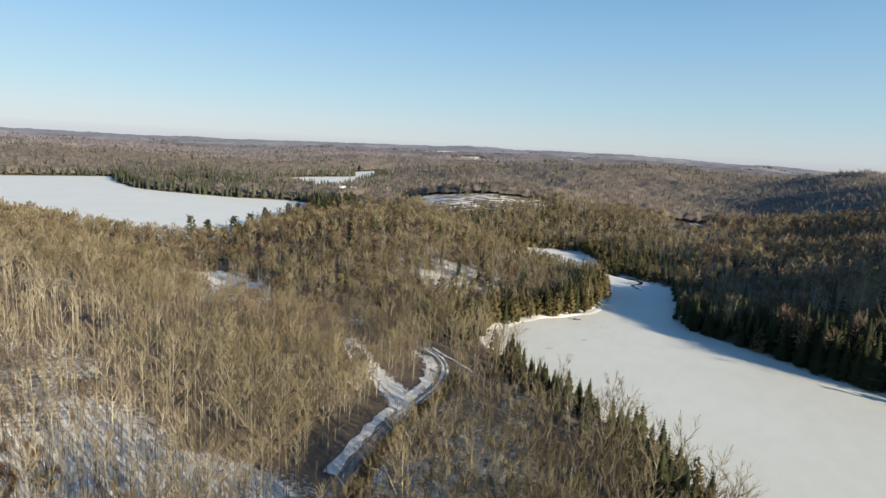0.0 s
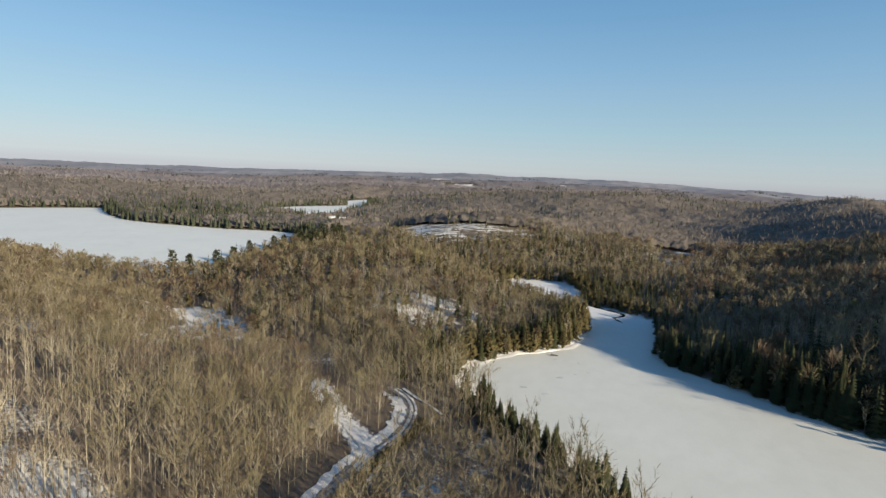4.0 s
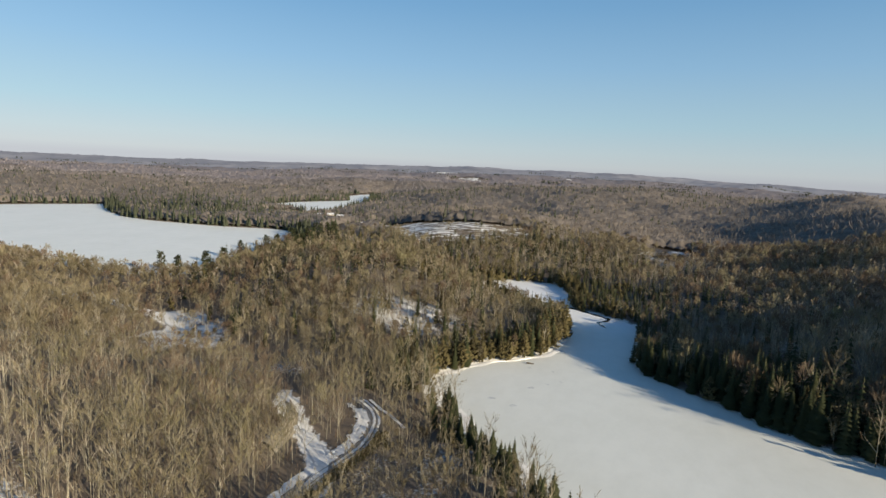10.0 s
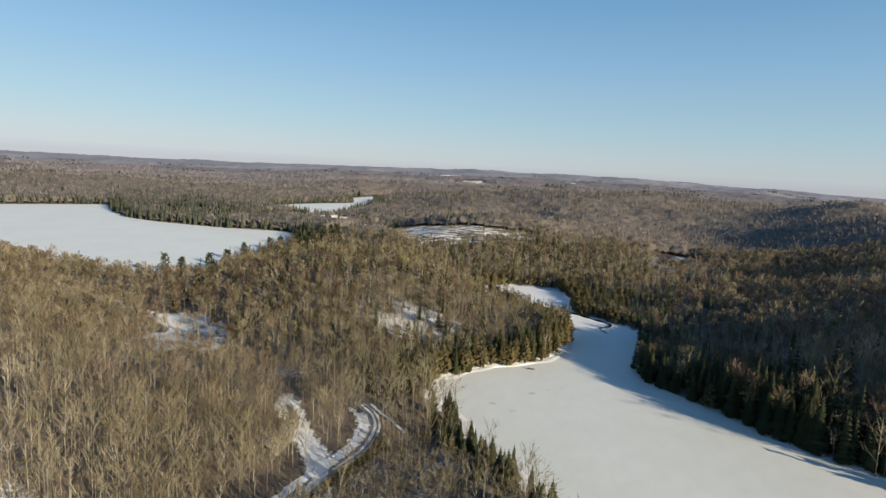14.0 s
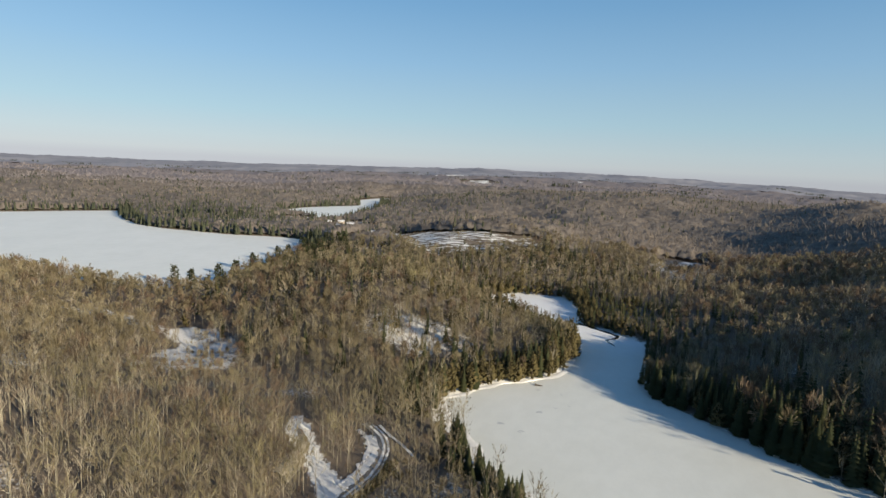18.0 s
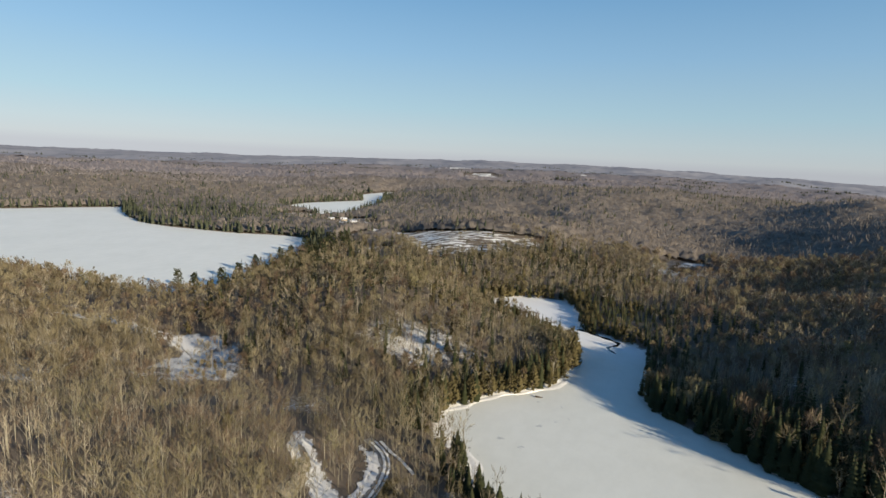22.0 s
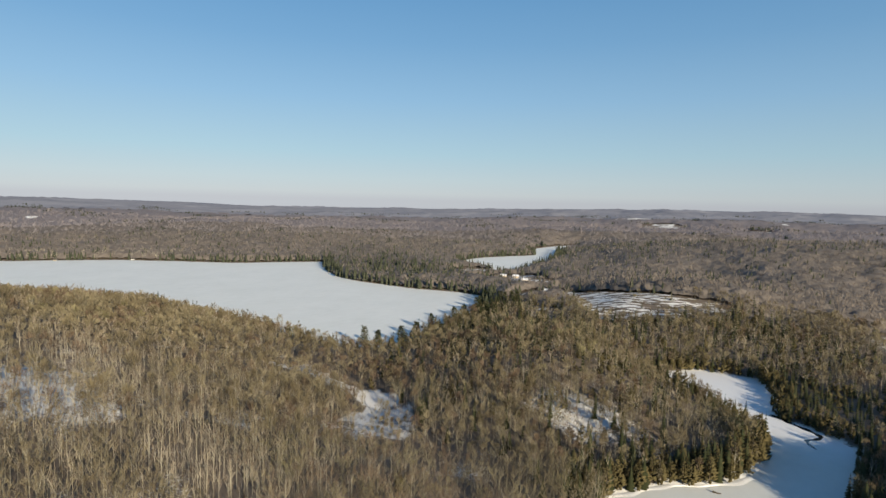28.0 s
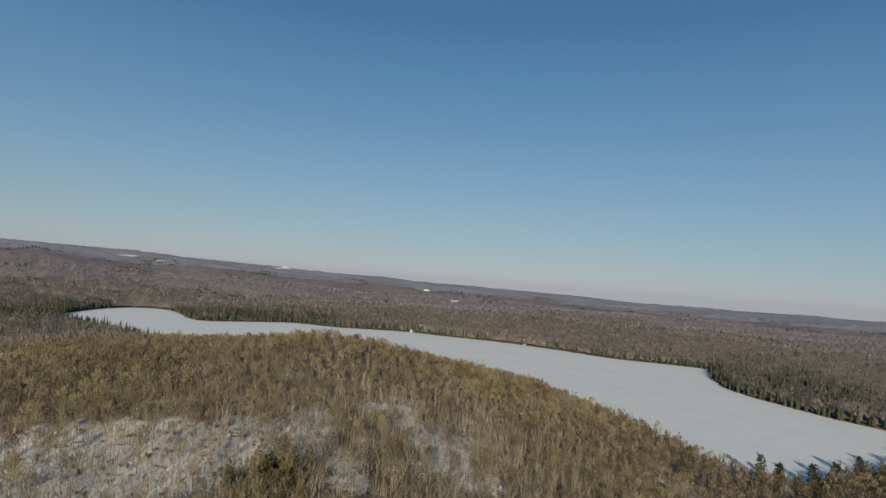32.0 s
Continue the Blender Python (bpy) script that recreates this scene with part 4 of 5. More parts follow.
def kinds_of(xyz, d, green, r):
    u = r.uniform(size=len(xyz))
    pale = np.clip(0.18 + 0.5 * step(0.3, 1.3, rolling(xyz[:, :2], 120, 40)), 0, 0.8)
    pale = np.clip(pale + 0.45 * np.exp(-((xyz[:, 0] + 50) / 120) ** 2 - ((xyz[:, 1] - 610) / 50) ** 2), 0, 0.85)
    pale = np.clip(pale + 0.3 * np.exp(-((xyz[:, 0] + 90) / 60) ** 4 - ((xyz[:, 1] - 410) / 50) ** 4), 0, 0.85)
    slope = np.exp(-((xyz[:, 0] + 215) / 100) ** 4 - ((xyz[:, 1] - 165) / 125) ** 4)
    pale = np.clip(pale + 0.45 * slope + 0.6 * np.exp(-((xyz[:, 0] + 75) / 36) ** 4 - ((xyz[:, 1] - 150) / 26) ** 4), 0, 0.9)
    full = np.clip(0.35 + 0.4 * step(20, 5, d), 0, 0.9)
    right = step(5, 30, xyz[:, 0]) * step(290, 330, xyz[:, 1])
    pale = np.clip(pale + 0.15 * right - 1.2 * step(30, 45, xyz[:, 0]) * step(290, 305, xyz[:, 1]) * step(400, 375, xyz[:, 1]) * step(45, 25, d), 0, 0.9)
    full = full * (1 - 0.85 * right) * (1 - 0.9 * np.exp(-((xyz[:, 0] - 0) / 34) ** 4 - ((xyz[:, 1] - 235) / 60) ** 4))
    # stands of red maple and of aspen among the maples
    red = 0.6 * np.exp(-((xyz[:, 0] + 118) / 45) ** 2 - ((xyz[:, 1] - 245) / 38) ** 2) + 0.3 * right + 0.55 * step(0.2, 1.0, rolling(xyz[:, :2], 60, 15)) + 0.5 * np.exp(-((xyz[:, 0] + 190) / 70) ** 2 - ((xyz[:, 1] - 370) / 60) ** 2)
    olive = 0.5 * np.exp(-((xyz[:, 0] + 75) / 38) ** 2 - ((xyz[:, 1] - 235) / 45) ** 2) + 0.28 * step(0.4, 1.2, rolling(xyz[:, :2], 75, 27))
    w = r.uniform(size=len(xyz))
    hard = np.where(w < np.clip(olive, 0, 0.8), "aspen", np.where(w > 1 - np.clip(red, 0, 0.8), "red_maple", "maple"))
    return np.where(green, np.where(u < full, "cedar", "spruce"), np.where(u < pale, "birch", hard))


THINGS = {
    "maple": ("maple_tree", "leafless grey-brown maple tree with upright limbs", "tree"),
    "red_maple": ("red_maple_tree", "leafless reddish-brown maple tree with a dense crown", "tree"),
    "aspen": ("aspen_tree", "leafless olive-grey aspen tree with pale limbs", "tree"),
    "birch": ("birch_tree", "slender leafless birch tree with pale bark", "tree"),
    "spruce": ("spruce_tree", "narrow dark green spruce with drooping boughs", "tree"),
    "juniper": ("juniper_tree", "bushy yellow-green juniper on a snowy hillside", "tree"),
    "cedar": ("cedar_tree", "full olive-green cedar on the wooded bank", "tree"),
}
CLOSEST = {"red_maple": 200, "aspen": 240, "maple": 300, "birch": 200, "spruce": 220, "cedar": 200}


def tree_thing(kind, shape):
    """One tree as a thing: a foot with its trunk and its crown."""
    name, label, category = THINGS[kind]
    bark, leaf = MATERIALS[kind]
    foot = tagged(new(name), label, category, group=category + "s of the wood")
    part("trunk", *shape[0], bark, foot)
    part("crown", *shape[1], leaf, foot)
    return foot


def near_wood():
    xyz, d, green, r = wood(28, 330, -19, 120, 4.0, 21)
    more = shore_rows(r)
    xyz, d, green = np.concatenate([xyz, more[0]]), np.concatenate([d, more[1]]), np.concatenate([green, (more[0][:, 0] < 30) | (r.uniform(size=len(more[1])) < 0.62)])
    kinds = kinds_of(xyz, d, green, r)
    way = np.degrees(np.arctan2(-(xyz[:, 0] - CAMERA_SPOT[0]), xyz[:, 1] - CAMERA_SPOT[1]))
    reach = np.hypot(xyz[:, 0] - CAMERA_SPOT[0], xyz[:, 1] - CAMERA_SPOT[1]) + 400 * ((way < -14) | (way > 118))
    for kind, shapes in NEAR.items():
        of = np.where(kinds == kind)[0]
        of = of[np.argsort(reach[of])]
        first = {}
        for i in of[:CLOSEST[kind]]:
            k = int(r.integers(len(shapes)))
            s = r.uniform(0.75, 1.2) * float(growth(xyz[i:i + 1])[0])
            m = Matrix.LocRotScale(xyz[i], Euler((0, 0, r.uniform(0, 6.283))), None)
            if k not in first:
                first[k] = tree_thing(kind, shapes[k])
                first[k].matrix_basis = m
            else:
                first_copy = copy_thing(first[k], m)
                first_copy.scale = (s, s, s)
        rest = xyz[of[CLOSEST[kind]:]]
        far = np.hypot(rest[:, 0] - CAMERA_SPOT[0], rest[:, 1] - CAMERA_SPOT[1]) > 235
        if far.any() and "maple" in kind:
            forest(kind, REST["round"] + REST["maple"][:2], rest[far], r)
            rest = rest[~far]
        if len(rest):
            forest(kind, REST[kind], rest, r)


def lone_spruces(places):
    """Single spruces that stand free at the water's edge."""
    r = np.random.default_rng(77)
    first = None
    for n, (x, y, size) in enumerate(places):
        m = pose(*on_land([(x, y)])[0], 0, 0, r.uniform(0, 360))
        if first is None:
            first = tree_thing("spruce", NEAR["spruce"][0])
            first.matrix_basis = m
        else:
            copy_thing(first, m).scale = (size, size, size)


def forest(kind, shapes, places, r, low=0.65, high=1.25):
    """The wood past the nearest trees: trunks and crowns, joined."""
    name, label, _ = THINGS[kind]
    foot = tagged(new(name.replace("_tree", "_wood")), label.replace(" tree", " wood"), "wood", kind="stuff")
    seed = int(r.integers(1 << 30))
    for word, n in (("trunks", 0), ("crowns", 1)):
        v, f = planted([s[n] for s in shapes], places, np.random.default_rng(seed), low, high)
        tagged(part(word, v, f, MATERIALS[kind][n], foot), kind="stuff")


near_wood()
xyz, d, green, r = wood(330, 640, -24, 124, 5.1, 22)
kinds = kinds_of(xyz, d, green, r)
for kind, shapes in MID.items():
    forest(kind, shapes, xyz[kinds == kind], r)
# woods outside the view, added for the shadows they cast into it
for seed, az0, az1, reach in ((31, -75, -19, 420), (32, 120, 150, 330)):
    xyz, d, green, r = wood(28, reach, az0, az1, 6.0, seed)
    kinds = kinds_of(xyz, d, green, r)
    for kind, shapes in MID.items():
        forest(kind, shapes, xyz[kinds == kind], r)
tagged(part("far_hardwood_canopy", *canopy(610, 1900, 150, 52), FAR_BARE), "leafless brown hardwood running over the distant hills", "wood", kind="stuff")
tagged(part("horizon_canopy", *canopy(1870, 2950, 45, 53), FAR_HAZED), "leafless wood on the far hills, greyed by painted haze", "wood", kind="stuff")
tagged(part("backdrop_wood", *canopy(2900, 4860, 45, 54), HAZE_BLUE), "wooded distance under the horizon, blue-grey with painted haze", "distance", kind="structure")
xyz, d, green, r = wood(640, 1500, -20, 124, 8.0, 23)
for is_green, word, mat in ((False, "bare", FAR_BARE), (True, "green", FAR_GREEN)):
    places = xyz[green == is_green]
    v, f = planted(FAR[word], places if is_green else places[(np.arange(len(places)) % 2 == 0) | (np.hypot(places[:, 0] - CAMERA_SPOT[0], places[:, 1] - CAMERA_SPOT[1]) < 800)], r, 0.8, 1.2)
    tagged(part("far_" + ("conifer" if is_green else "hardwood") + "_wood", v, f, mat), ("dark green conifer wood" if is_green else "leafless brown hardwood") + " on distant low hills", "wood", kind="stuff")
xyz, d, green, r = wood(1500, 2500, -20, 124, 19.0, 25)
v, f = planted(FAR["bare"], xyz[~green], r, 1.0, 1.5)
tagged(part("far_hardwood_wood", v, f, FAR_HAZED), "leafless hardwood on far hills, haze in its grey colour", "wood", kind="stuff")
xyz, d, green, r = wood(1500, 3300, -20, 124, 24.0, 24)
green = (rolling(xyz[:, :2], 420, 45) + 0.5 * rolling(xyz[:, :2], 90, 33) + r.normal(0, 0.35, len(xyz)) > 1.0)
v, f = planted(CLUMP["green"], xyz[green], r, 0.8, 1.3)
tagged(part("horizon_conifer_wood", v, f, FAR_GREEN), "dark conifer stands in the wood towards the horizon", "wood", kind="stuff")


# saplings and low brush under the near trees
r = np.random.default_rng(41)
p = scattered(40, 300, -18, 118, 4.4, r)
d = shore_distance(p)
p = p[(d > 3) & (line_distance(p, ROAD_LINE, False) > 3.5) & (r.uniform(size=len(p)) > 1.1 * open_share(p))]
shapes = [joined([sliver(np.zeros(3), unit((r.normal(0, 0.06), r.normal(0, 0.06), 1)), r.uniform(3, 5.5), 0.09, r)]
                 + [sliver(np.array([0, 0, r.uniform(0.6, 3.0)]), unit((r.normal(0, 0.5), r.normal(0, 0.5), 1)), r.uniform(0.8, 1.9), 0.16, r, k % 2 == 0) for k in range(9)]) for _ in range(8)]
v, f = planted(shapes, np.concatenate([p, land(p)[:, None]], 1), r, 0.6, 1.3)
tagged(part("sapling_thicket", v, f, RED_MAPLE), "thin leafless saplings between the near trees", "saplings", kind="stuff")


# thin poles of young trees on the sunny hillside
r = np.random.default_rng(43)
p = r.uniform(-1, 1, size=(4200, 2)) * (85, 115) + (-222, 30)
p = np.concatenate([p[r.uniform(size=len(p)) < thin_slope(p)], r.normal(size=(1000, 2)) * (17, 17) + (-66, 156)])


def pole(r):
    h = r.uniform(6, 10)
    lean = unit((r.normal(0, 0.05), r.normal(0, 0.05), 1))
    bits = [sliver(np.array([0, 0, -0.3]), lean, h, 0.17, r), sliver(np.array([0, 0, -0.3]), lean, h, 0.17, r)]
    for _ in range(9):
        bits.append(sliver(lean * h * r.uniform(0.4, 0.9), unit((r.normal(0, 0.35), r.normal(0, 0.35), 1)), r.uniform(0.8, 1.7), 0.10, r, r.uniform() < 0.4))
    return joined(bits)


v, f = planted([pole(r) for _ in range(8)], np.concatenate([p, land(p)[:, None]], 1), r, 0.6, 1.3)
tagged(part("young_tree_thicket", v, f, POLE_BARK), "slender leafless young trees on a snowy hillside", "saplings", kind="stuff")

# ---------------------------------------------------------------- the road and its banks
def on_land(xy, up=0.0):
    xy = np.asarray(xy, float).reshape(-1, 2)
    return np.concatenate([xy, (land(xy) + up)[:, None]], 1)


def ribbon(name, line, a, b, up, mat, across=3, rough=0.0, seed=0):
    """A strip beside a line, from a to b metres to its right, laid on the land."""
    r = np.random.default_rng(seed)
    c = np.gradient(line, axis=0)
    nrm = np.stack([c[:, 1], -c[:, 0]], 1) / np.linalg.norm(c, axis=1)[:, None]
    rows = []
    for k in range(across + 1):
        off = a + (b - a) * k / across
        edge = rough * r.normal(size=len(line)) * (k in (0, across))
        rows.append(on_land(line + nrm * (off + edge)[:, None], up + (0.0 if k in (0, across) else 0.05)))
    v, q = sheet(np.stack(rows))
    return part(name, v, q, mat, smooth=True)


lone_spruces([(-28, 288, 1.0), (-25.5, 285.5, 0.8), (-15, 276, 0.75), (-12, 268, 0.9), (-8, 265, 0.8), (-3, 261, 1.0), (1, 256, 0.95), (4, 254, 1.05), (19, 242, 1.25), (22, 239, 0.7)])
fine_road = rounded(ROAD, closed=False, step=14)
tagged(ribbon("road", fine_road, -1.8, 1.9, 0.16, ROAD_SNOW, 6), "narrow gravel road under packed snow", "road", kind="structure")
for off in (-1.05, 0.75):
    ob = ribbon("road_track", fine_road, off, off + 0.4, 0.25, RUT, 2, 0.06, 3)
    tagged(ob, "dark wheel track worn through the road snow", "road", kind="structure")
straight = fine_road[(fine_road[:, 1] > 150) & (fine_road[:, 1] < 262)]
tagged(ribbon("road_verge", straight, 2.3, 5.2, 0.14, GRASS, 3, 0.35, 4), "dead brown grass on the road verge", "verge", kind="structure")


def grass_tufts(line, a, b, count, seed):
    """Dead grass and low brush on the verge."""
    r = np.random.default_rng(seed)
    c = np.gradient(line, axis=0)
    nrm = np.stack([c[:, 1], -c[:, 0]], 1) / np.linalg.norm(c, axis=1)[:, None]
    k = r.integers(len(line), size=count)
    xyz = on_land(line[k] + nrm[k] * r.uniform(a, b, count)[:, None] + r.normal(0, 0.4, (count, 2)))
    shapes = [joined([sliver(r.normal(0, 0.25, 3) * (1, 1, 0), unit(r.normal(0, 0.35, 3) + np.array([0, 0, 1.0])), r.uniform(0.5, 1.4), 0.16, r, True) for _ in range(9)]) for _ in range(5)]
    v, f = planted(shapes, xyz, r, 0.7, 1.5)
    return tagged(part("verge_grass", v, f, GRASS), "tufts of dead brown grass beside the road", "grass", kind="stuff")


grass_tufts(straight, 2.2, 5.6, 900, 7)
bank_up = rounded(ROAD, closed=False, step=14)
bank_up = bank_up[(bank_up[:, 1] > 192) & (bank_up[:, 1] < 277)]
tagged(ribbon("snow_bank", bank_up, -4.6, -1.9, 0.2, SNOW, 5, 0.3, 5), "bright snow bank on the uphill side of the road", "snow bank", kind="structure")
tagged(ribbon("snow_track", BANK_LINE, -2.3, 1.9, 0.22, SNOW, 5, 0.3, 6), "old snowy track climbing from the road into the wood", "track", kind="structure")
tagged(ribbon("snow_lane", TRACK_LINE, -2.4, 2.4, 0.45, SNOW, 5, 0.4, 8), "old snowy lane along the top of a bank", "track", kind="structure")
bend = fine_road[(fine_road[:, 1] > 238) & (fine_road[:, 1] < 280)]
tagged(ribbon("bend_bank", bend, -6.0, -4.4, 0.21, SNOW, 5, 0.6, 15), "ploughed snow inside the bend of the road", "snow bank", kind="structure")
tagged(ribbon("road_crown", bend, -0.5, 0.5, 0.24, SNOW, 4, 0.12, 16), "white snow left between the wheel tracks", "road", kind="structure")
tagged(ribbon("road_edge", bend, 1.2, 2.0, 0.22, SNOW, 3, 0.2, 17), "white snow along the outer edge of the bend", "road", kind="structure")
footpath = rounded([(-57, 282.5), (-50, 278), (-42, 273.5), (-36, 269)], closed=False, step=6)
tagged(ribbon("snow_path", footpath, -0.6, 0.6, 0.24, SNOW, 3, 0.1, 9), "thin snowy footpath leading to the lake", "path", kind="structure")


# ---------------------------------------------------------------- the lake's edge and its ice
def shore_snow(line, seed, label):
    """The bright rim of clean snow where the ice meets the bank."""
    r = np.random.default_rng(seed)
    c = np.gradient(line, axis=0)
    nrm = np.stack([-c[:, 1], c[:, 0]], 1) / np.linalg.norm(c, axis=1)[:, None]
    n = len(line)
    wave = sum(np.sin(np.arange(n) * f + a) for f, a in ((0.021, 1.0), (0.057, 2.2), (0.13, 0.4), (0.31, 3.0)))
    corner = np.exp(-((line[:, 0] + 33) / 17) ** 2 - ((line[:, 1] - 308) / 20) ** 2)
    wide = np.maximum(0.15, 0.6 + 0.75 * wave + 2.4 * corner + 1.6 * step(310, 285, line[:, 1]) + r.uniform(-0.15, 0.15, n))
    rows = [np.concatenate([line - nrm * 2.0 * (k == 0) + nrm * (wide * f)[:, None], np.full((n, 1), z)], 1) for k, (f, z) in enumerate(((0.0, 0.3), (0.0, 0.3), (0.35, 0.19), (0.7, 0.08), (1.0, -0.02)))]
    rows[0][:, 2] = on_land(rows[0][:, :2], -0.05)[:, 2]
    rows[1][:, 2] = 0.3
    v, q = sheet(np.stack(rows))
    return tagged(part("shore_snow", v, q, SNOW, smooth=True), label, "snow bank", kind="structure")


edge = SHORES["near"]
dense = rounded(edge[::2], closed=True, step=8)
first = np.argmin(np.hypot(*(dense - np.array((26, 238))).T))
last = np.argmin(np.hypot(*(dense - np.array((-9, 385))).T))
shore_snow(dense[first:last][::-1], 5, "rim of clean white snow along the lake shore")

brook = rounded([(-20, 479), (-12, 475.5), (-5, 471), (3, 466.5), (8, 462), (7, 456), (3.5, 451), (5, 446), (9, 441)], closed=False, step=6)
rows = []
cb = np.gradient(brook, axis=0)
nb = np.stack([cb[:, 1], -cb[:, 0]], 1) / np.linalg.norm(cb, axis=1)[:, None]
swell = (1.0 + 0.35 * np.sin(np.arange(len(brook)) * 0.9)) * np.linspace(1.8, 0.7, len(brook))
for k in (-1, 1):
    rows.append(np.concatenate([brook + nb * (k * swell)[:, None], np.full((len(brook), 1), 0.03)], 1))
tagged(part("water_brook", *sheet(np.stack(rows)), WATER), "dark open water of a brook winding through the ice", "brook", kind="structure")


# dead reeds and low brush in the middle of the far marsh
r = np.random.default_rng(61)
p = r.normal(size=(230, 2)) * (8, 13) + (37, 696)
shapes = [joined([sliver(r.normal(0, 0.7, 3) * (1, 1, 0), unit(r.normal(0, 0.3, 3) + np.array([0, 0, 1.0])), r.uniform(1.2, 2.6), 0.5, r, True) for _ in range(7)]) for _ in range(5)]
v, f = planted(shapes, np.concatenate([p, land(p)[:, None]], 1), r, 0.8, 1.4)
tagged(part("marsh_brush", v, f, DEAD_LEAF), "dark dead reeds and brush in a snowy marsh", "brush", kind="stuff")


def slush(x, y, size, seed):
    """A thin grey stain of slush on the ice."""
    r = np.random.default_rng(seed)
    bits = []
    for _ in range(5):
        c = np.array([x, y, 0.015]) + np.append(r.normal(0, size * 0.6, 2), 0)
        w = np.arange(9) * 6.283 / 9
        rad = size * r.uniform(0.2, 0.6, 9)
        v = np.concatenate([[c], c + np.stack([np.cos(w) * rad * 1.5, np.sin(w) * rad * 0.6, np.zeros(9)], 1)])
        bits.append((v, np.array([(0, 1 + k, 1 + (k + 1) % 9) for k in range(9)])))
        x, y = x + r.normal(0, 0.3), y + r.normal(0, 0.3)
    for n, (v, f) in enumerate(bits):
        v[:, 2] += n * 0.004
    return tagged(part("slush_patch", *joined(bits), SLUSH), "grey patch of thawed slush on the lake ice", "slush", group="slush on the ice")


for n, (x, y, size) in enumerate([(-7, 329, 1.7), (-18, 311, 1.6), (-10, 308, 1.4), (-2, 336, 0.8), (-14, 352, 0.8), (-3, 352, 0.7), (2, 341, 0.6)]):
    slush(x, y, size, 40 + n)


def log_thing(x, y, length, girth, turn, seed, label, z=None):
    """A fallen trunk with stubs of its limbs and a broken root end."""
    r = np.random.default_rng(seed)
    ground_z = land(np.array([(x, y)]))[0] if z is None else z
    foot = tagged(new("fallen_log"), label, "log", group="fallen logs")
    foot.matrix_basis = pose(x, y, ground_z, 0, 0, turn)
    path = [(-length / 2, 0, girth * 0.7), (-length / 6, r.normal(0, 0.15), girth * 0.75), (length / 5, r.normal(0, 0.15), girth * 0.6), (length / 2, r.normal(0, 0.2), girth * 0.45)]
    part("trunk", *tube(path, [girth, girth * 0.9, girth * 0.7, girth * 0.35], 6), LOG, foot)
    for _ in range(3):
        u = r.uniform(-0.3, 0.45) * length
        d = unit((r.normal(0, 0.4), r.normal(0, 0.8), 1.0))
        part("limb", *tube([(u, 0, girth * 0.5), np.array((u, 0, girth * 0.5)) + d * length * 0.18], [girth * 0.3, 0.03], 4), LOG, foot)
    w = np.arange(7) * 6.283 / 7
    rim = np.stack([np.full(7, -length / 2) + r.normal(0, 0.12, 7), np.cos(w) * girth * 1.7 * r.uniform(0.7, 1.2, 7), girth * 0.9 + np.sin(w) * girth * 1.5 * r.uniform(0.7, 1.2, 7)], 1)
    v = np.concatenate([rim, [(-length / 2 - girth * 0.5, 0, girth * 0.8), (-length / 2 + girth, 0, girth * 0.8)]])
    f = [(k, (k + 1) % 7, 7) for k in range(7)] + [((k + 1) % 7, k, 8) for k in range(7)]
    part("root_plate", v, np.array(f), LOG, foot)
    return foot


log_thing(-15, 357, 3.2, 0.42, 8, 60, "short dark log frozen into the lake ice", 0.0)
LOGS = np.random.default_rng(8)
for n in range(46):
    az, dist = math.radians(LOGS.uniform(86, 113)), LOGS.uniform(195, 335)
    log_thing(CAMERA_SPOT[0] - math.sin(az) * dist, CAMERA_SPOT[1] + math.cos(az) * dist, LOGS.uniform(2.5, 7.5), LOGS.uniform(0.2, 0.42), LOGS.uniform(0, 360), 100 + n, "dark fallen log lying in snow between the trees")


def boulder(x, y, size, seed, words="grey weathered boulder sunk in the snow", mat=STONE):
    """A weathered field stone, sunk into the snow."""
    r = np.random.default_rng(seed)
    bm = bmesh.new()
    bmesh.ops.create_icosphere(bm, subdivisions=2, radius=size)
    for vert in bm.verts:
        vert.co *= 1 + 0.35 * noise.noise(vert.co / size * 1.3 + Vector((seed, 0, 0)))
        vert.co.z *= 0.6
    me = bpy.data.meshes.new("boulder")
    bm.to_mesh(me)
    bm.free()
    me.materials.append(mat)
    ob = tagged(new("boulder", me), words, "boulder", group="boulders of the hill")
    ob.matrix_basis = pose(x, y, float(land(np.array([(x, y)]))[0]) + size * 0.15, 0, 0, r.uniform(0, 360))


for n in range(14):
    az, dist = math.radians(LOGS.uniform(50, 110)), LOGS.uniform(105, 270)
    boulder(CAMERA_SPOT[0] - math.sin(az) * dist, CAMERA_SPOT[1] + math.cos(az) * dist, LOGS.uniform(0.5, 1.2), 200 + n)



def brush_thing(x, y, height, spread, mat, label, seed):
    """A thicket: stems fanning out of one root, with fine twigs."""
    r = np.random.default_rng(seed)
    foot = tagged(new("brush"), label, "brush", group="thickets")
    foot.matrix_basis = pose(x, y, float(land(np.array([(x, y)]))[0]))
    stems, twigs = [], []
    for _ in range(16):
        w = r.uniform(0, 6.283)
        p = np.array([math.cos(w), math.sin(w), 0]) * spread * r.uniform(0, 0.5)
        e = p * r.uniform(1.2, 2.2) + np.array([0, 0, height * r.uniform(0.6, 1.0)])
        stems.append(tube([p - (0, 0, 0.2), e], [0.05, 0.015], 3))
        for _ in range(12):
            q = p + (e - p) * r.uniform(0.25, 1.0)
            twigs.append(sliver(q, unit(r.normal(0, 0.6, 3) + np.array([0, 0, 0.7])), height * r.uniform(0.12, 0.3), 0.22, r, True))
    tagged(part("base", *joined(stems), MAPLE_BARK, foot), kind="stuff")
    tagged(part("crown", *joined(twigs), mat, foot), kind="stuff")


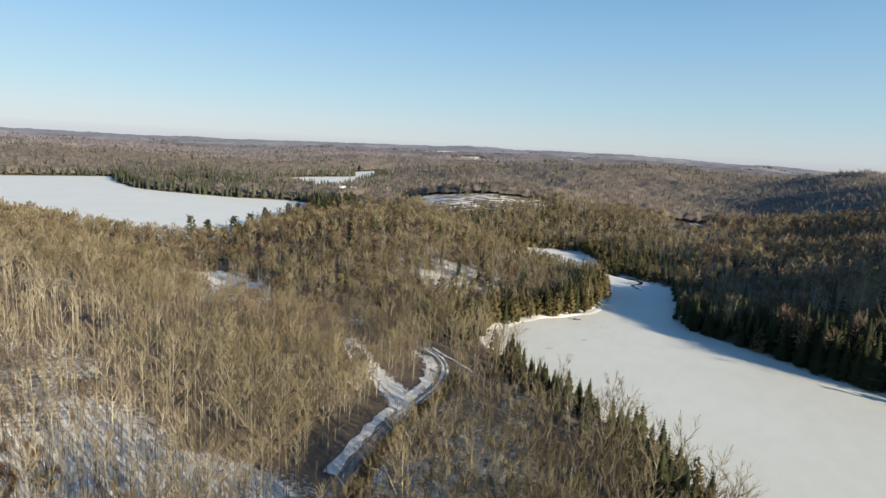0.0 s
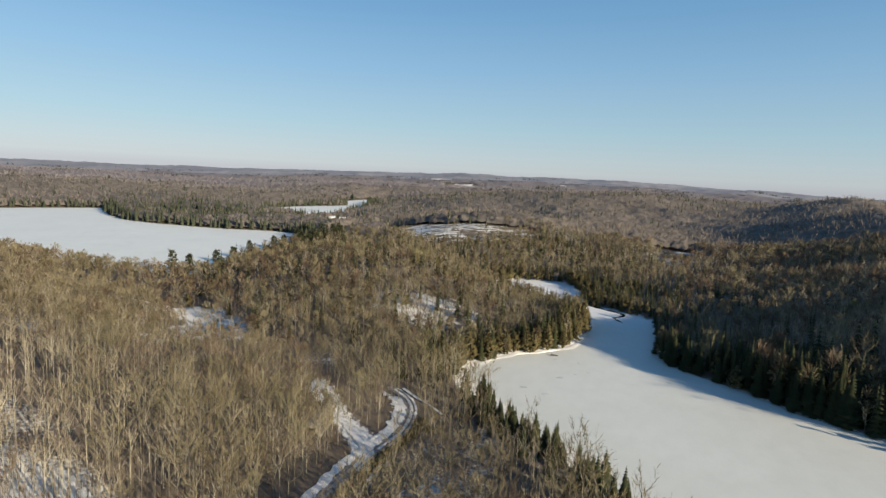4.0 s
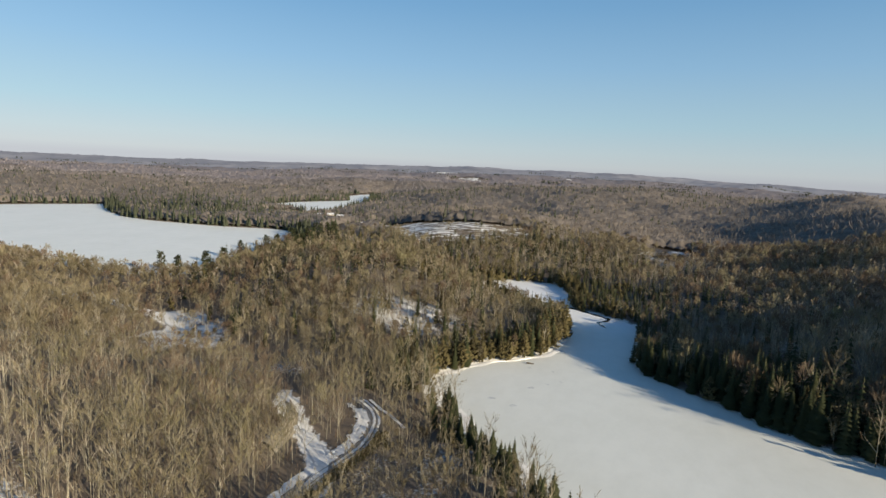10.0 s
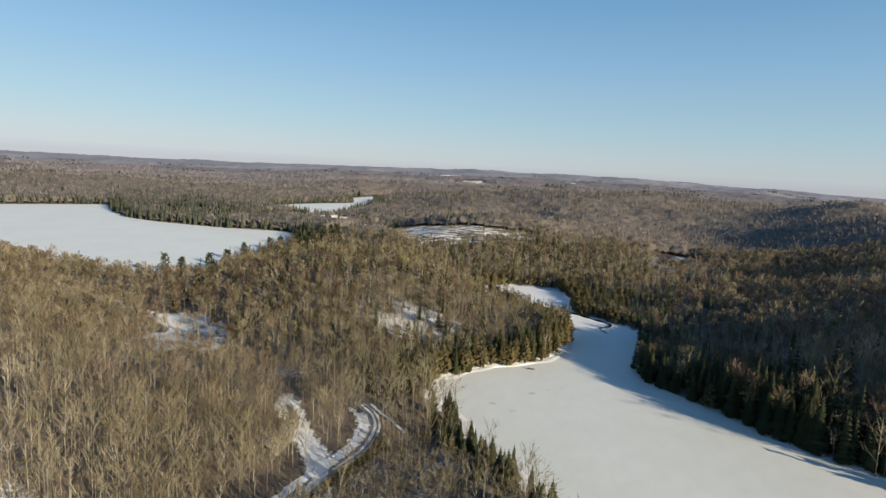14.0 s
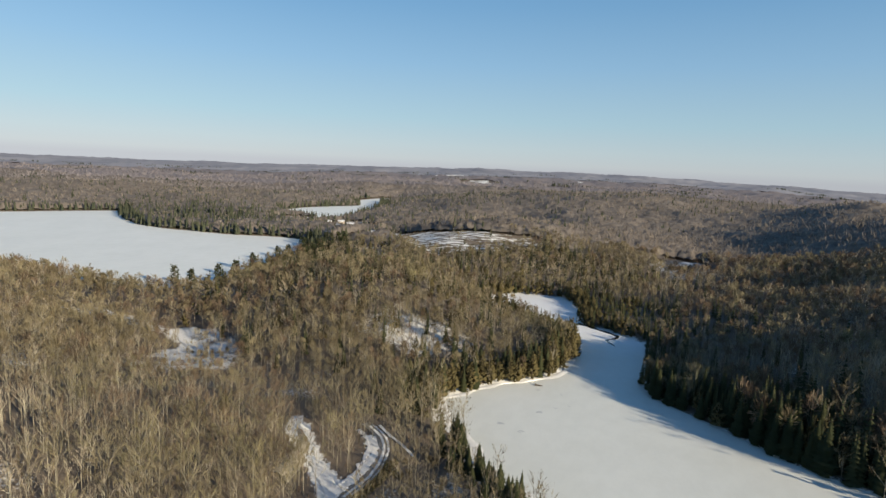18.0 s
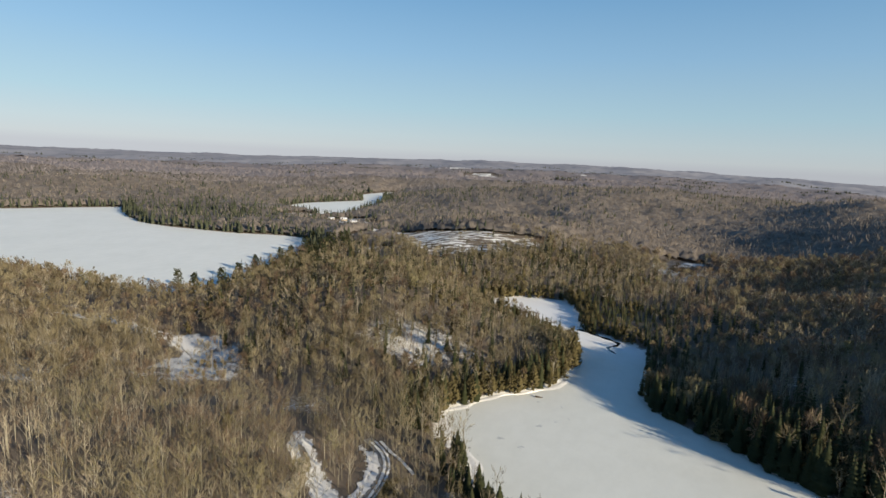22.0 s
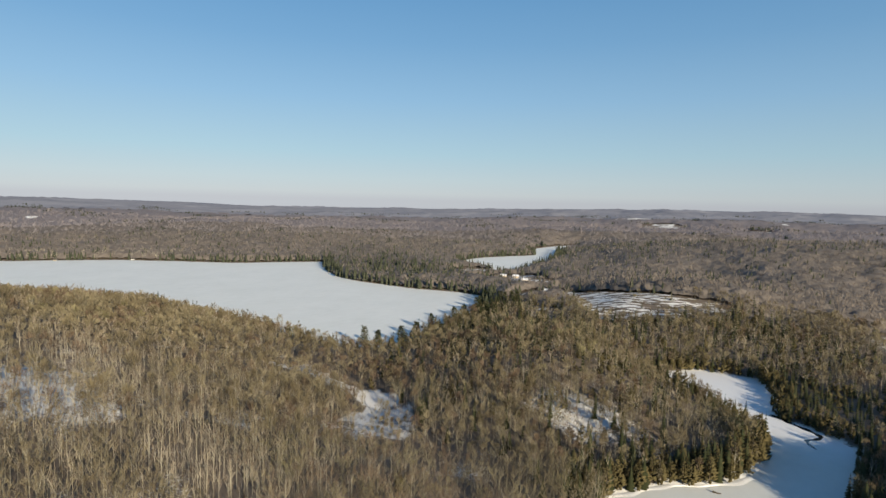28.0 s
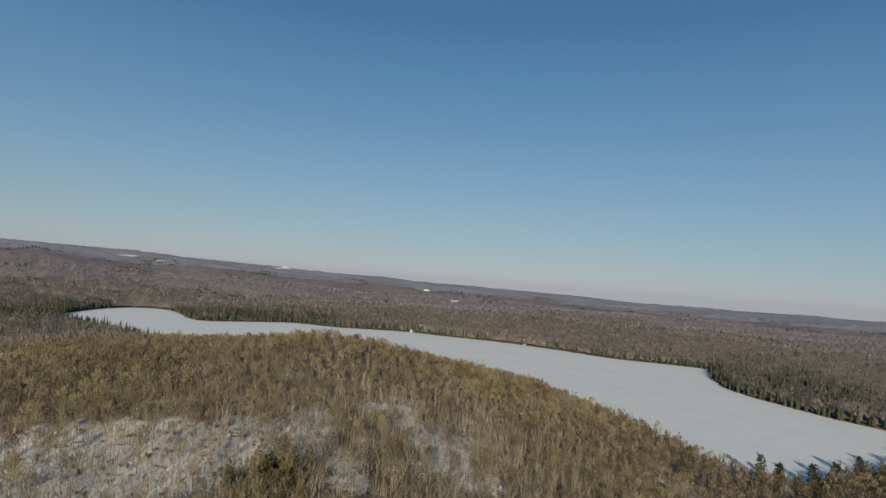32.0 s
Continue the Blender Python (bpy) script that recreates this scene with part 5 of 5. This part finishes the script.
BR = np.random.default_rng(9)
for n in range(16):
    brush_thing(-168 + BR.normal(0, 6), 84 + BR.normal(0, 6), BR.uniform(2.5, 5), BR.uniform(1.5, 3), BRUSH, "rust-brown thicket among cedars on the hill", 300 + n)
for n in range(22):
    brush_thing(-78 + BR.normal(0, 5), 147 + BR.normal(0, 4), BR.uniform(1.2, 2.4), BR.uniform(1.2, 2.2), BRUSH, "low rust-brown thicket in thin snow", 330 + n)
for n in range(44):
    brush_thing(BR.uniform(-185, -140), BR.uniform(268, 322), BR.uniform(1.5, 3.5), BR.uniform(1.0, 2.0), MAPLE, "leafless shrub on an open snowy slope", 500 + n)
for n in range(3):
    brush_thing(-36 + n * 0.7, 256 - n * 0.5, 2.4 - 0.3 * n, 2.2, GRASS, "pale dead brush in a rounded clump beside the road", 480 + n)
for n in range(80):
    spot = BR.uniform(-38, 22), BR.uniform(195, 272)
    if line_distance(np.array([spot]), ROAD_LINE, False)[0] < 8 or shore_distance(np.array([spot]))[0] < 1:
        continue
    brush_thing(*spot, BR.uniform(1.5, 3.5), BR.uniform(1.0, 2.0), MAPLE, "leafless grey-brown shrub in thin snow", 360 + n)

for n in range(110):
    az, dist = math.radians(BR.uniform(95, 118)), BR.uniform(185, 330)
    brush_thing(CAMERA_SPOT[0] - math.sin(az) * dist, CAMERA_SPOT[1] + math.cos(az) * dist, BR.uniform(0.9, 2.0), BR.uniform(1.0, 2.4), DEAD_LEAF, "low dark shrub with dead leaves in snow", 800 + n)

juniper_first = tree_thing("juniper", NEAR["cedar"][1])
spot = on_land([(-176, 86)])[0]
juniper_first.matrix_basis = pose(*spot)
for n in range(40):
    x, y = -176 + BR.normal(0, 8), 86 + BR.normal(0, 7)
    ob = copy_thing(juniper_first, pose(*on_land([(x, y)])[0], 0, 0, BR.uniform(0, 360)))
    s = BR.uniform(0.7, 1.3)
    ob.scale = (s, s, s)


def white_pine(x, y, h, seed):
    """A tall old pine: a bare lower trunk and flat, uneven plates of needles on long limbs."""
    r = np.random.default_rng(seed)
    foot = tagged(new("white_pine"), "tall dark white pine with uneven boughs at the shore", "tree", group="pines of the shore")
    foot.matrix_basis = pose(x, y, float(land(np.array([(x, y)]))[0]), 0, 0, r.uniform(0, 360))
    lean = r.normal(0, 0.02, 2) * h
    part("trunk", *tube([(0, 0, -0.5), (lean[0] * 0.4, lean[1] * 0.4, h * 0.5), (*lean, h)], [h * 0.016, h * 0.011, 0.04], 6), CONIFER_BARK, foot)
    limbs, needles = [], []
    for i in range(36):
        u = 0.16 + 0.82 * (i + r.uniform(0, 0.9)) / 36
        w = i * 2.4 + r.uniform(-0.5, 0.5)
        reach = h * 0.18 * (1.1 - u) ** 0.6 * r.uniform(0.55, 1.25) + 0.4
        p = np.array([lean[0] * u, lean[1] * u, h * u])
        e = p + np.array([math.cos(w) * reach, math.sin(w) * reach, reach * r.uniform(0.05, 0.4)])
        limbs.append(tube([p, e], [0.09, 0.02], 3))
        for _ in range(11):
            c = p + (e - p) * r.uniform(0.35, 1.05) + r.normal(0, 0.35, 3)
            d = unit((math.cos(w) + r.normal(0, 0.5), math.sin(w) + r.normal(0, 0.5), r.uniform(0.0, 0.8)))
            needles.append(sliver(c - d * 0.5, d, r.uniform(1.1, 2.0), r.uniform(0.7, 1.3), r, True))
    part("limbs", *joined(limbs), CONIFER_BARK, foot)
    tagged(part("needles", *joined(needles), SPRUCE, foot), kind="stuff")


PINES = np.random.default_rng(10)
for n, (x, y) in enumerate([(-323, 408), (-307, 413), (-300, 433), (-303, 460), (-312, 488), (-319, 530), (-326, 556), (-340, 590), (-352, 613), (-379, 645), (-296, 560), (-302, 572), (-308, 588), (-298, 598), (-314, 604), (-303, 618), (-318, 624), (-290, 610), (-309, 640), (-328, 632), (-284, 566), (-322, 646)]):
    p = np.array([(x, y)]) + PINES.normal(0, 2, 2)
    while shore_distance(p)[0] < 1.5:
        p = p + (3.0, 0.0)
    white_pine(float(p[0, 0]), float(p[0, 1]), PINES.uniform(13.5, 18), 700 + n)

# sandy cut beside the road
cut = rounded([(-66, 236), (-68, 243), (-70, 250), (-73, 257), (-78, 262)], closed=False, step=6)
rows = np.stack([on_land(cut + np.array((5.0, -1.5)), 0.1), on_land(cut + np.array((3.0, -0.8)), 0.4), on_land(cut + np.array((1.5, 0.0)), 0.9), on_land(cut - np.array((1.0, -0.5)), 0.7), on_land(cut - np.array((3.5, -1.0)), -0.3)])
rows[1:4, :, 2] += np.random.default_rng(3).normal(0, 0.15, rows[1:4, :, 2].shape)
tagged(part("cut_bank", *sheet(rows), SAND), "low sandy cut bank above the road", "bank", kind="structure")


# ---------------------------------------------------------------- the snowy field with its rows of brush
def brush_row(x, y, length, turn, seed):
    """A windrow of piled branches across the cleared field."""
    r = np.random.default_rng(seed)
    foot = tagged(new("brush_row"), "long low row of piled branches on the snowy field", "brush row", group="brush rows of the field")
    count = int(length * 6)
    u = r.uniform(-0.5, 0.5, count) * length
    a = math.radians(turn)
    px, py = x + u * math.cos(a) + r.normal(0, 0.9, count), y + u * math.sin(a) + r.normal(0, 0.9, count) + 3 * np.sin(u / length * 5)
    base = on_land(np.stack([px, py], 1), 0.2)
    bits = [sliver(p, unit((r.normal(), r.normal(), r.uniform(0.1, 0.9))), r.uniform(1.2, 2.6), r.uniform(0.35, 0.7), r, True) for p in base]
    tagged(part("brushwood", *joined(bits), LOG if seed % 3 else MAPLE, foot), kind="stuff")


FR = np.random.default_rng(12)
for n in range(70):
    x, y = FR.uniform(-285, -62), FR.uniform(612, 745)
    if inside(np.array([(x, y)]), FIELD)[0]:
        brush_row(x, y, FR.uniform(16, 44), FR.uniform(-22, 30), 400 + n)


def far_field(az, dist, wide, deep, seed):
    """A snowy field or pond on a rise of the far woods, tilted towards the lakes."""
    r = np.random.default_rng(seed)
    a = math.radians(az)
    c, along = np.array([CAMERA_SPOT[0] - math.sin(a) * dist, CAMERA_SPOT[1] + math.cos(a) * dist]), np.array([-math.sin(a), math.cos(a)])
    aside = np.array([along[1], -along[0]])
    z = land(c[None])[0] + 10
    w = np.arange(22) * 6.283 / 22
    rad = r.uniform(0.65, 1.15, 22)
    rim = [np.append(c + aside * wide * math.cos(k) * q + along * deep * math.sin(k) * q, z + 0.12 * deep * math.sin(k) * q) for k, q in zip(w, rad)]
    v = np.concatenate([[np.append(c, z)], rim])
    return tagged(part("far_field", v, np.array([(0, 1 + k, 1 + (k + 1) % 22) for k in range(22)]), SNOW), "small snowy field far off in the wood", "field", kind="structure")


for n, (az, dist, wide, deep) in enumerate([(108.1, 3390, 75, 55), (105.4, 3090, 30, 40), (94.8, 3770, 60, 45), (77.6, 2240, 20, 28), (23.5, 2740, 40, 30), (22.0, 2800, 55, 26), (10.4, 2760, 28, 26)]):
    far_field(az, dist, wide, deep, 900 + n)


# ---------------------------------------------------------------- houses beyond the lake
def house(x, y, turn, wide, deep, tall, wall, roof, label, kind="house", base=None):
    """A small gabled house: walls, roof, chimney, door and windows."""
    foot = tagged(new(kind), label, kind.replace("_", " "), group="houses beyond the lake")
    foot.matrix_basis = pose(x, y, float(land(np.array([(x, y)]))[0]) if base is None else base, 0, 0, turn)
    w, d, h, g = wide / 2, deep / 2, tall, tall + deep * 0.32
    v = np.array([(-w, -d, -1), (w, -d, -1), (w, d, -1), (-w, d, -1), (-w, -d, h), (w, -d, h), (w, d, h), (-w, d, h), (-w, 0, g), (w, 0, g)])
    f = [(0, 1, 5), (0, 5, 4), (1, 2, 6), (1, 6, 5), (2, 3, 7), (2, 7, 6), (3, 0, 4), (3, 4, 7), (4, 8, 7), (5, 6, 9)]
    part("wall", v, np.array(f), wall, foot)
    o = 0.4
    top = [(-w - o, -d - o, h - 0.2), (w + o, -d - o, h - 0.2), (w + o, 0, g + 0.12), (-w - o, 0, g + 0.12), (-w - o, d + o, h - 0.2), (w + o, d + o, h - 0.2)]
    v = np.array(top + [(a, b, c + 0.22) for a, b, c in top])
    f = [(6, 7, 8), (6, 8, 9), (9, 8, 11), (9, 11, 10), (0, 2, 1), (0, 3, 2), (3, 5, 2), (3, 4, 5), (0, 1, 7), (0, 7, 6), (4, 10, 11), (4, 11, 5)]
    part("roof", v, np.array(f), roof, foot)

    def box(name, x0, x1, y0, y1, z0, z1, mat, parent):
        c = np.array([(a, b, e) for e in (z0, z1) for b in (y0, y1) for a in (x0, x1)])
        q = [(0, 1, 3), (0, 3, 2), (4, 7, 5), (4, 6, 7), (0, 5, 1), (0, 4, 5), (2, 3, 7), (2, 7, 6), (0, 2, 6), (0, 6, 4), (1, 5, 7), (1, 7, 3)]
        return part(name, c, np.array(q), mat, parent)

    box("chimney", w * 0.4, w * 0.4 + 0.7, -0.35, 0.35, g - 1.0, g + 1.0, STONE, foot)
    box("door", -0.5, 0.5, -d - 0.06, -d + 0.05, 0.0, 2.05, ROOF_DARK, foot)
    for cx in (-w * 0.6, w * 0.6):
        fr = box("window", cx - 0.65, cx + 0.65, -d - 0.07, -d + 0.05, 0.9, 2.2, WALL_WHITE, foot)
        box("pane", cx - 0.55, cx + 0.55, -d - 0.1, -d - 0.06, 1.0, 2.1, PANE, fr)


big_edge = SHORES["big"]
inland = grown(big_edge, 11.0)
HS = np.random.default_rng(14)
near_town = [i for i in range(len(inland)) if -1300 < inland[i, 0] < -985 and 130 < inland[i, 1] < 600]
for n, i in enumerate(near_town[::4]):
    x, y = inland[i] + HS.normal(0, 5, 2)
    toward_lake = math.degrees(math.atan2(CAMERA_SPOT[1] - y, CAMERA_SPOT[0] - x)) + 90
    if n % 2:
        house(x, y, toward_lake, HS.uniform(4.5, 6.5), HS.uniform(4, 5), HS.uniform(2.4, 3.0), WALL_WHITE, ROOF_SNOW, "small white house with a snowy roof on the lake shore")
    else:
        house(x, y, toward_lake, HS.uniform(4.5, 6.5), HS.uniform(4, 5), HS.uniform(2.4, 2.8), WALL_TAN, ROOF_DARK, "small tan cabin with a dark roof on the lake shore", "cabin")
r = np.random.default_rng(62)
p = np.stack([r.uniform(-1330, -1040, 900), r.uniform(300, 660, 900)], 1)
d = shore_distance(p)
p = p[(d > 4) & (d < 70) & (r.uniform(size=900) < 0.75)]
v, f = planted(FAR["bare"], np.concatenate([p, land(p)[:, None]], 1), r, 0.6, 1.0)
tagged(part("far_birch_wood", v, f, BIRCH_BARK), "pale sunlit birches on the far lake shore", "wood", kind="stuff")
for az, dist, wide, deep, tall in ((94.6, 4060, 44, 14, 12), (92.3, 4110, 30, 14, 14), (90.6, 4070, 22, 14, 11), (80.5, 2950, 26, 12, 10)):
    a = math.radians(az)
    house(CAMERA_SPOT[0] - math.sin(a) * dist, CAMERA_SPOT[1] + math.cos(a) * dist, az, wide, deep, tall, WALL_WHITE, ROOF_SNOW, "large white farm building far off in the wood", "farm_building")
for x, y in ((-470, 838), (-440, 828), (-392, 780), (-318, 716)):
    house(x, y, 25, 9, 7, 3, WALL_TAN, ROOF_SNOW, "small tan cabin with a snowy roof in a clearing", "cabin")
